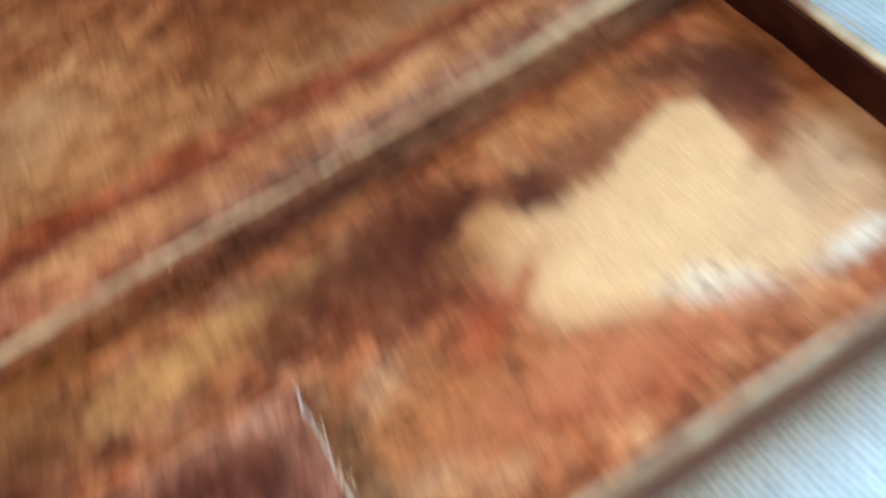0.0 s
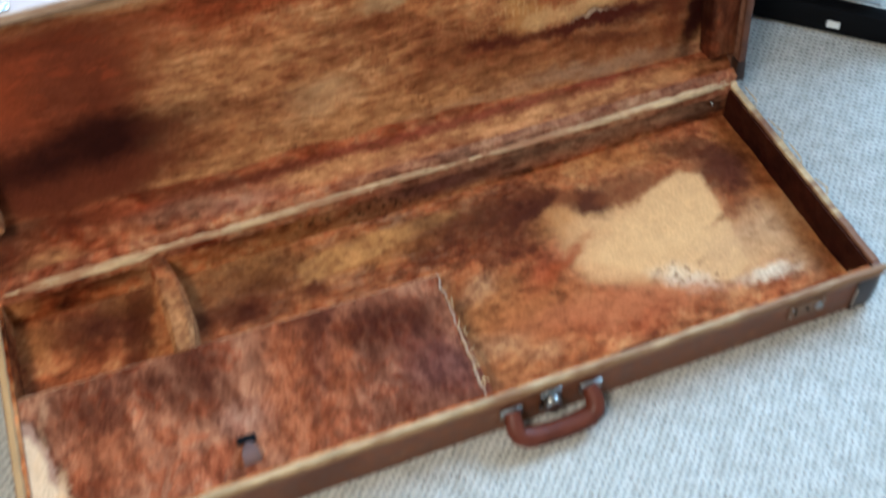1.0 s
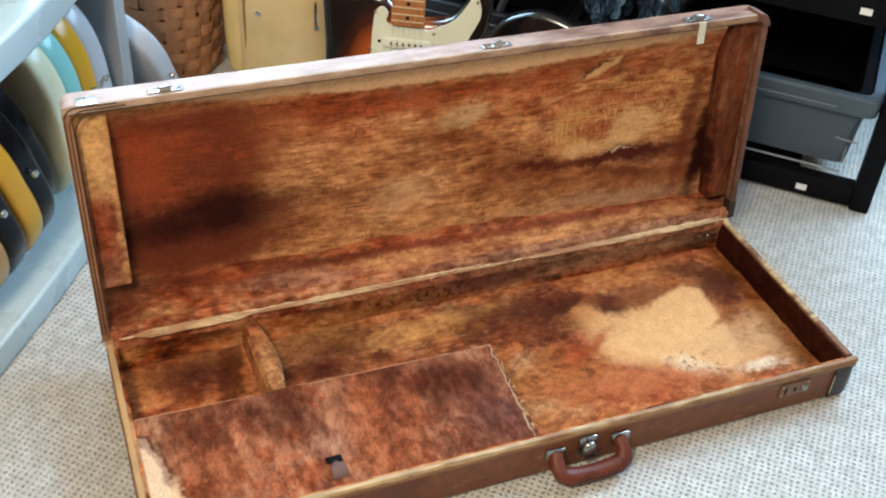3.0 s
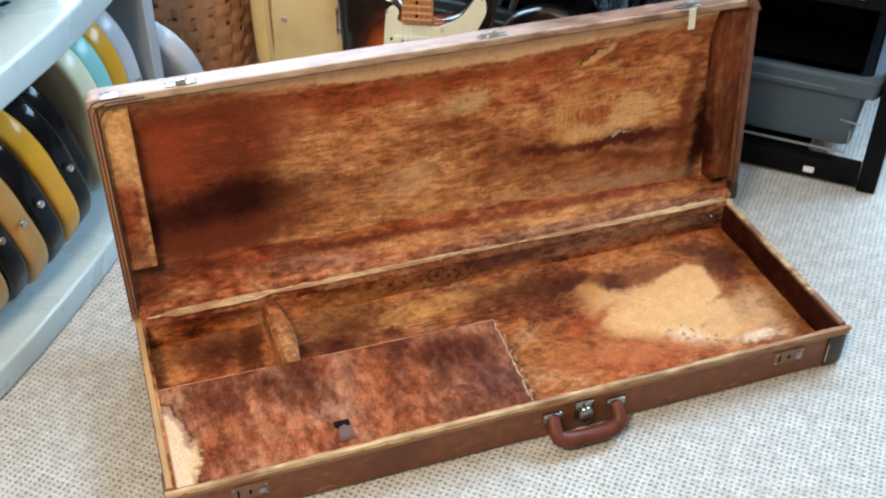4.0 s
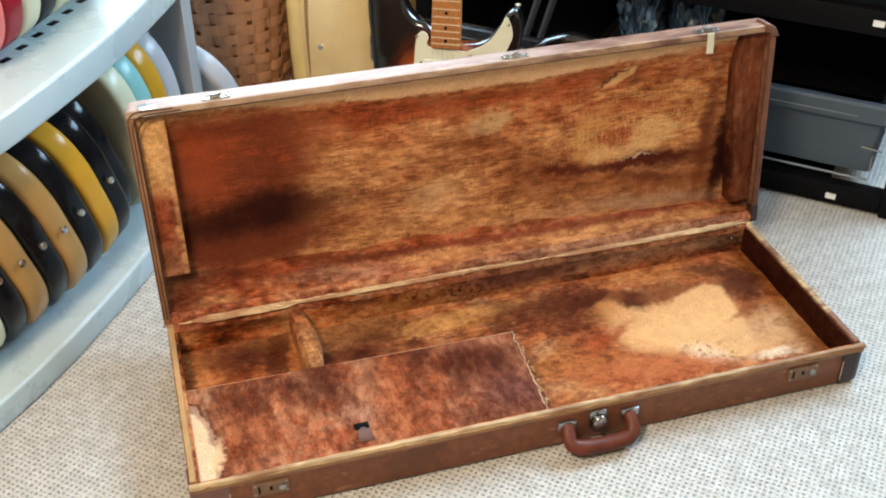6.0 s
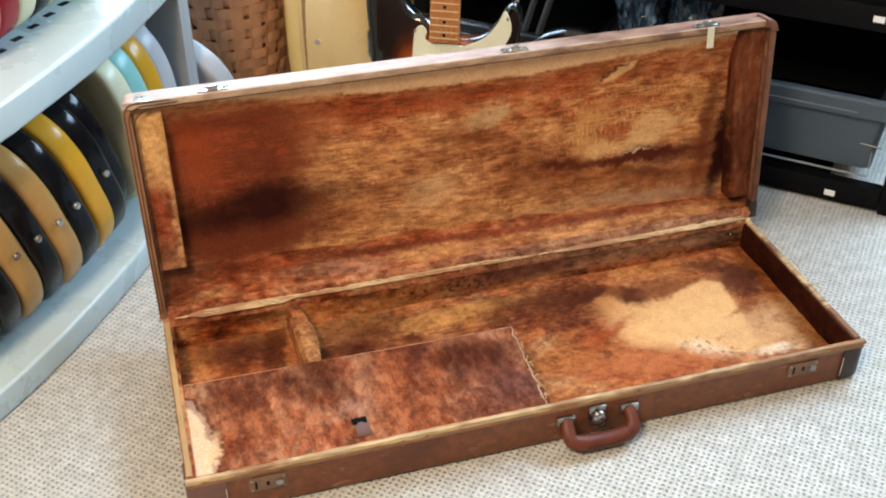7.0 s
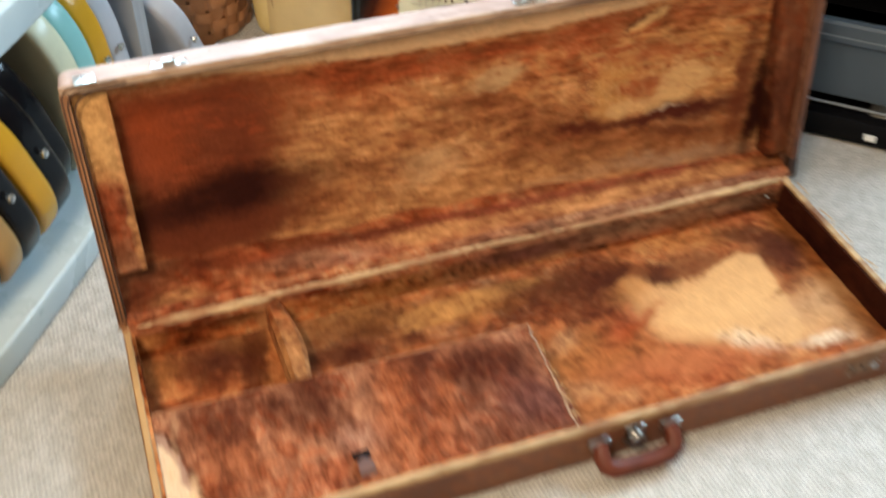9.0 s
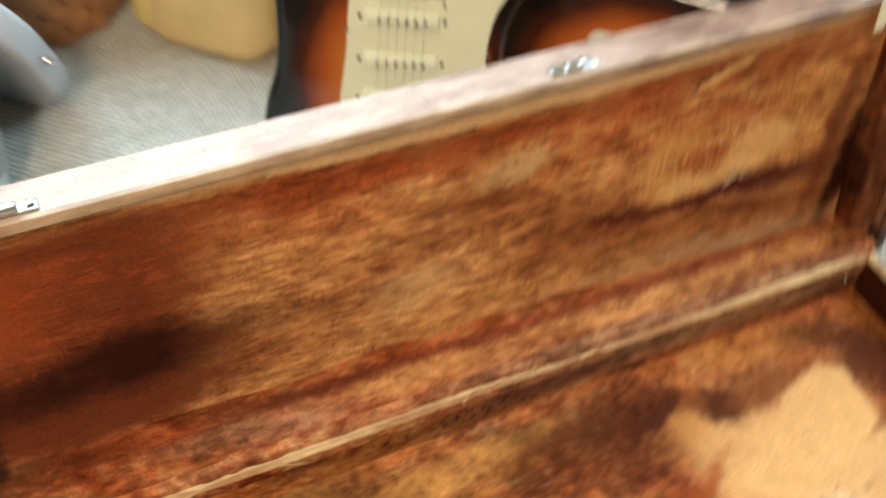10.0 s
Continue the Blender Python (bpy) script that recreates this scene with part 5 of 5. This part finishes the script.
def guitar(place, label, neck=True):
    ob = thing("electric_guitar", place, label, "electric guitar", "sunburst guitars in front of the rack")
    outline = [(x - 0.022 * math.exp(-((y - 0.23) / 0.07) ** 2) * (x < 0), y) for x, y in STRAT]
    body = part("body", slab(curve_through(outline, 6), 0.044, 0.012), SUNBURST, ob, "sunburst lacquered body")
    guard = part("pickguard", moved(slab(curve_through(GUARD_LINE, 5), 0.002, 0.0005, 1), pose(0, 0, 0.0445)), GUARD, ob, "aged white plastic pickguard")
    for y, t in ((0.268, 0), (0.215, 0), (0.163, -8)):
        pu = part("pickup", moved(box((-0.041, -0.009, 0), (0.041, 0.009, 0.007), 0.003), pose(0, y, 0.046, 0, 0, t)), GUARD, ob)
        for k in range(6):
            part("pole_piece", moved(tube([(0, 0, 0), (0, 0, 0.0012)], 0.0026, 8), pose(-0.026 + 0.0104 * k, y, 0.0529)), METAL, pu)
        for k in (-0.047, 0.047):
            part("pickup_screw", moved(tube([(0, 0, 0), (0, 0, 0.0012)], 0.0028, 8), pose(k, y, 0.0466)), BLACK, pu)
    for x, y in ((-0.056, 0.318), (0.114, 0.352), (0.045, 0.290), (-0.062, 0.25), (0.098, 0.23), (-0.063, 0.14)):
        part("guard_screw", moved(tube([(0, 0, 0), (0, 0, 0.0012)], 0.0028, 8), pose(x, y, 0.0466)), METAL, guard)
    part("bridge", box((-0.038, 0.105, 0.0445), (0.038, 0.14, 0.056), 0.002), METAL, ob)
    if neck:
        bm = bmesh.new()
        v = [bm.verts.new(p) for p in ((-0.028, 0.300, 0.044), (0.028, 0.300, 0.044), (0.0215, 0.765, 0.044), (-0.0215, 0.765, 0.044), (-0.028, 0.300, 0.056), (0.028, 0.300, 0.056), (0.0215, 0.765, 0.056), (-0.0215, 0.765, 0.056))]
        for f in ((0, 3, 2, 1), (4, 5, 6, 7), (0, 1, 5, 4), (1, 2, 6, 5), (2, 3, 7, 6), (3, 0, 4, 7)):
            bm.faces.new([v[k] for k in f])
        bmesh.ops.bevel(bm, geom=bm.edges[:], offset=0.002, segments=2, affect="EDGES")
        nk = part("neck", bm, MAPLE, ob, "amber maple neck and fretboard")
        part("headstock", moved(slab(curve_through([(-0.022, 0), (0.022, 0), (0.03, 0.04), (0.035, 0.10), (0.045, 0.15), (0.02, 0.175), (-0.02, 0.16), (-0.03, 0.08)], 4), 0.014, 0.002), pose(0, 0.765, 0.046)), MAPLE, nk)
        for n in range(1, 22):
            y = 0.765 - 0.648 * (1 - 2 ** (-n / 12))
            w = 0.0215 + (0.765 - y) / 0.465 * 0.0065 - 0.001
            part("fret", box((-w, y - 0.0011, 0.056), (w, y + 0.0011, 0.0572)), FRET, nk)
            if n in (3, 5, 7, 9, 15, 17, 19, 21):
                y2 = y + 0.648 * (2 ** (-(n - 1) / 12) - 2 ** (-n / 12)) / 2
                part("dot", moved(tube([(0, 0, 0), (0, 0, 0.0006)], 0.0032, 10), pose(0, y2, 0.0559)), BLACK, nk)
        for k in range(6):
            x = -0.026 + 0.0104 * k
            part("string", tube([(x, 0.12, 0.058), (x * 0.7, 0.765, 0.0585)], 0.0002, 4), METAL, ob)
    part("strap_button", moved(tube([(0, 0, 0), (0, 0.008, 0), (0, 0.009, 0), (0, 0.012, 0)], [0.003, 0.003, 0.006, 0.005], 10), pose(-0.12, 0.423, 0.022)), METAL, ob)
    part("horn_button", moved(tube([(0, 0, 0), (0, 0.008, 0), (0, 0.009, 0), (0, 0.012, 0)], [0.003, 0.003, 0.006, 0.005], 10), pose(0.126, 0.374, 0.022)), METAL, ob)
    return ob


# local x runs across to the treble side (-v), local y up the neck, local z out of the face (-u)
FACE = Matrix(((0, 0, -1, 0), (-1, 0, 0, 0), (0, 1, 0, 0), (0, 0, 0, 1)))
guitar(ROOM @ Matrix.Translation((0.915, 0.062, 0.027)) @ pose(0, 0, 0, 0, 9, 15) @ FACE, "sunburst electric guitar with white pickguard, upright before the rack")
guitar(ROOM @ Matrix.Translation((1.09, -0.02, 0.165)) @ pose(0, 0, 0, 0, 8, 0) @ FACE @ pose(0, 0, 0, 0, 0, -90), "second sunburst guitar, its neck off, resting on its side", False)

# ---- dark rack with plastic bins ----
rack = thing("storage_rack", ROOM @ pose(1.22, 0, 0), "black metal storage rack holding plastic bins", "rack")
for v in (-0.743, 0.27):
    part("post", box((0.0, v - 0.018, 0.0), (0.05, v + 0.018, 0.62), 0.004), BLACK, rack)
    part("post", box((0.40, v - 0.018, 0.0), (0.45, v + 0.018, 0.62), 0.004), BLACK, rack)
for z0, z1 in ((0.006, 0.050), (0.366, 0.414)):
    part("rail", box((0.004, -0.7245, z0), (0.034, 0.248, z1), 0.003), BLACK, rack)
    part("rail", box((0.416, -0.7245, z0), (0.446, 0.248, z1), 0.003), BLACK, rack)
part("shelf_board", box((0.034, -0.62, 0.022), (0.416, 0.26, 0.036)), BLACK, rack)
part("shelf_board", box((0.034, -0.72, 0.372), (0.416, 0.26, 0.386)), BLACK, rack)
# Unseen top board, added to keep window light off the carpet behind.
part("shelf_board", box((0.0, -0.70, 0.604), (0.45, 0.26, 0.62)), BLACK, rack)
part("back_panel", box((0.4465, -0.56, 0.052), (0.452, 0.25, 0.36)), plain("rack_back", (0.003, 0.003, 0.004), 0.8, spread=0.3, scale=8, spec=0.05), rack)
for z, v in ((0.024, -0.632), (0.391, -0.648)):
    part("label", box((0.0005, v - 0.010, z - 0.0055), (0.0035, v + 0.010, z + 0.0055)), PAPER, rack, "small white paper label")


def bin_mesh(w0, w1, d0, d1, h, lip):
    """An open tapered tub with a rolled lip: bottom and top half widths and depths."""
    bm = bmesh.new()

    def ring(w, d, z, r=0.02):
        out = []
        for cx, cy, a0 in ((d - r, w - r, 0), (-d + r, w - r, 90), (-d + r, -w + r, 180), (d - r, -w + r, 270)):
            for k in range(5):
                a = radians(a0 + 22.5 * k)
                out.append(bm.verts.new((cx + r * math.cos(a), cy + r * math.sin(a), z)))
        return out

    rings = [ring(w0, d0, 0), ring(w1, d1, h - lip), ring(w1 + 0.012, d1 + 0.012, h - lip), ring(w1 + 0.014, d1 + 0.014, h - 0.004), ring(w1 + 0.010, d1 + 0.010, h), ring(w1 - 0.004, d1 - 0.004, h), ring(w0 - 0.004, d0 - 0.004, 0.004)]
    for a, b in zip(rings, rings[1:]):
        for k in range(len(a)):
            bm.faces.new((a[k], a[(k + 1) % len(a)], b[(k + 1) % len(a)], b[k]))
    bm.faces.new(rings[0][::-1])
    bm.faces.new(rings[-1])
    bmesh.ops.recalc_face_normals(bm, faces=bm.faces)
    return bm


# BIN's plastic again, near black for the shade on the upper level.
SHADED_BIN = plain("shaded_bin_plastic", (0.004, 0.007, 0.011), 0.6, spread=0.2, scale=10, spec=0.15)


# Black for an added insert that stands for the shade inside the bins.
BIN_SHADE = plain("bin_shade_black", (0.004, 0.004, 0.005), 0.9, spread=0.2, spec=0.05)


def tub(u, v, z, mat, label):
    ob = thing("storage_bin", ROOM @ pose(u, v, z), label, "storage bin", "bins on the rack")
    part("tub", bin_mesh(0.194, 0.204, 0.165, 0.176, 0.120, 0.002), mat, ob)
    outer = moved(bin_mesh(0.207, 0.210, 0.180, 0.183, 0.040, 0.036), pose(0, 0, 0.115))
    outer.faces.ensure_lookup_table()
    bmesh.ops.delete(outer, geom=[f for f in outer.faces if len(f.verts) > 4], context="FACES_ONLY")
    lip = part("lip", outer, mat, ob)
    # Pale rib: the highlight line under the lip, painted as a strip.
    part("rib", box((-0.1965, -0.15, 0.128), (-0.1935, 0.12, 0.1305), 0.001), plain("lit_bin_edge", (0.17, 0.20, 0.23), 0.4), lip)
    part("shade_insert", bin_mesh(0.178, 0.189, 0.158, 0.169, 0.148, 0.001), BIN_SHADE, ob, "black insert added for the shade inside")
    return ob


tub(1.412, -0.499, 0.079, BIN, "blue-grey open plastic storage bin on the rack")
tub(1.412, 0.08, 0.079, DARKPLASTIC, "black open plastic storage bin on the rack")
# Added bin: with the top board it blocks window light behind the lid.
tub(1.412, 0.03, 0.4145, DARKPLASTIC, "black plastic storage bin added on upper rack level to block window light")
high = tub(1.412, -0.499, 0.4145, SHADED_BIN, "plastic storage bin on upper rack level, shade painted into its colour")
# The bin edge that catches light, with that light put in its colour.
part("ledge", box((-0.1870, -0.195, 0.034), (-0.166, 0.195, 0.038), 0.001), plain("lit_ledge_plastic", (0.12, 0.16, 0.18), 0.45), high, "moulded ledge, the light on it painted paler")

# Wire runners under the bin, struts and bags behind them.
WIRE = plain("white_wire", (0.22, 0.24, 0.26), 0.45)
part("wire", box((0.006, -0.690, 0.072), (0.010, -0.28, 0.0755), 0.0008), WIRE, rack, "thin white wire runner")
for z in (0.135, 0.19):
    part("wire", tube([(0.02, -0.665, z), (0.02, -0.705, z - 0.003)], 0.0016, 6), WIRE, rack)
part("wire", tube([(0.03, -0.690, 0.08), (0.03, -0.684, 0.20)], 0.002, 6), WIRE, rack)
STRUT = plain("grey_strut", (0.030, 0.033, 0.036), 0.45)
for v in (0.0, 0.032):
    part("strut", tube([(0.016, v + 0.055, 0.040), (0.016, v - 0.035, 0.362)], 0.008, 6), STRUT, rack, "dull grey slanting strut")


def bag(u, v, z, size, mat, seed):
    """A crumpled clear bag: a pillow with many creases."""
    bm = bmesh.new()
    bmesh.ops.create_icosphere(bm, subdivisions=4, radius=1.0)
    for w in bm.verts:
        fold = Vector((w.co.x, w.co.y, w.co.z * 0.35))
        n = noise.noise(w.co * 1.6 + Vector((seed, 0, 0))) * 0.25 + abs(noise.noise(fold * 4 + Vector((0, seed, 0)))) * 0.35 + abs(noise.noise(fold * 11)) * 0.12
        w.co = Vector((w.co.x * size[0], w.co.y * size[1], w.co.z * size[2])) * (0.8 + n)
    low = min(w.co.z for w in bm.verts)
    for w in bm.verts:
        w.co.z -= low
    ob = link("plastic_bag", bm, mat)
    ob.matrix_world = ROOM @ pose(u, v, z)
    return tagged(ob, "crumpled clear bluish plastic bag inside the rack", "plastic bag", "bags in the rack")


m = Mat("clear_bag")
m.set(Base_Color=m.ramp(m.noise(45, 5, 0.7, stretch=(1, 1, 0.25), distort=1.0), (0.46, (0.010, 0.014, 0.022)), (0.58, (0.04, 0.08, 0.14)), (0.70, (0.22, 0.34, 0.48))), Roughness=0.15)
m.bump(m.noise(90, 4, stretch=(1, 1, 0.3)), 0.6, 0.004)
BAG = m.m
floor_box = thing("storage_box", ROOM @ pose(1.42, -0.235, 0.0), "black plastic box holding bags on the rack", "box")
part("box_body", box((-0.15, -0.12, 0.041), (0.15, 0.12, 0.20), 0.004), DARKPLASTIC, floor_box)
bag(1.33, -0.185, 0.201, (0.055, 0.055, 0.085), BAG, 3.1)
bag(1.35, -0.285, 0.201, (0.055, 0.06, 0.090), BAG, 7.7)
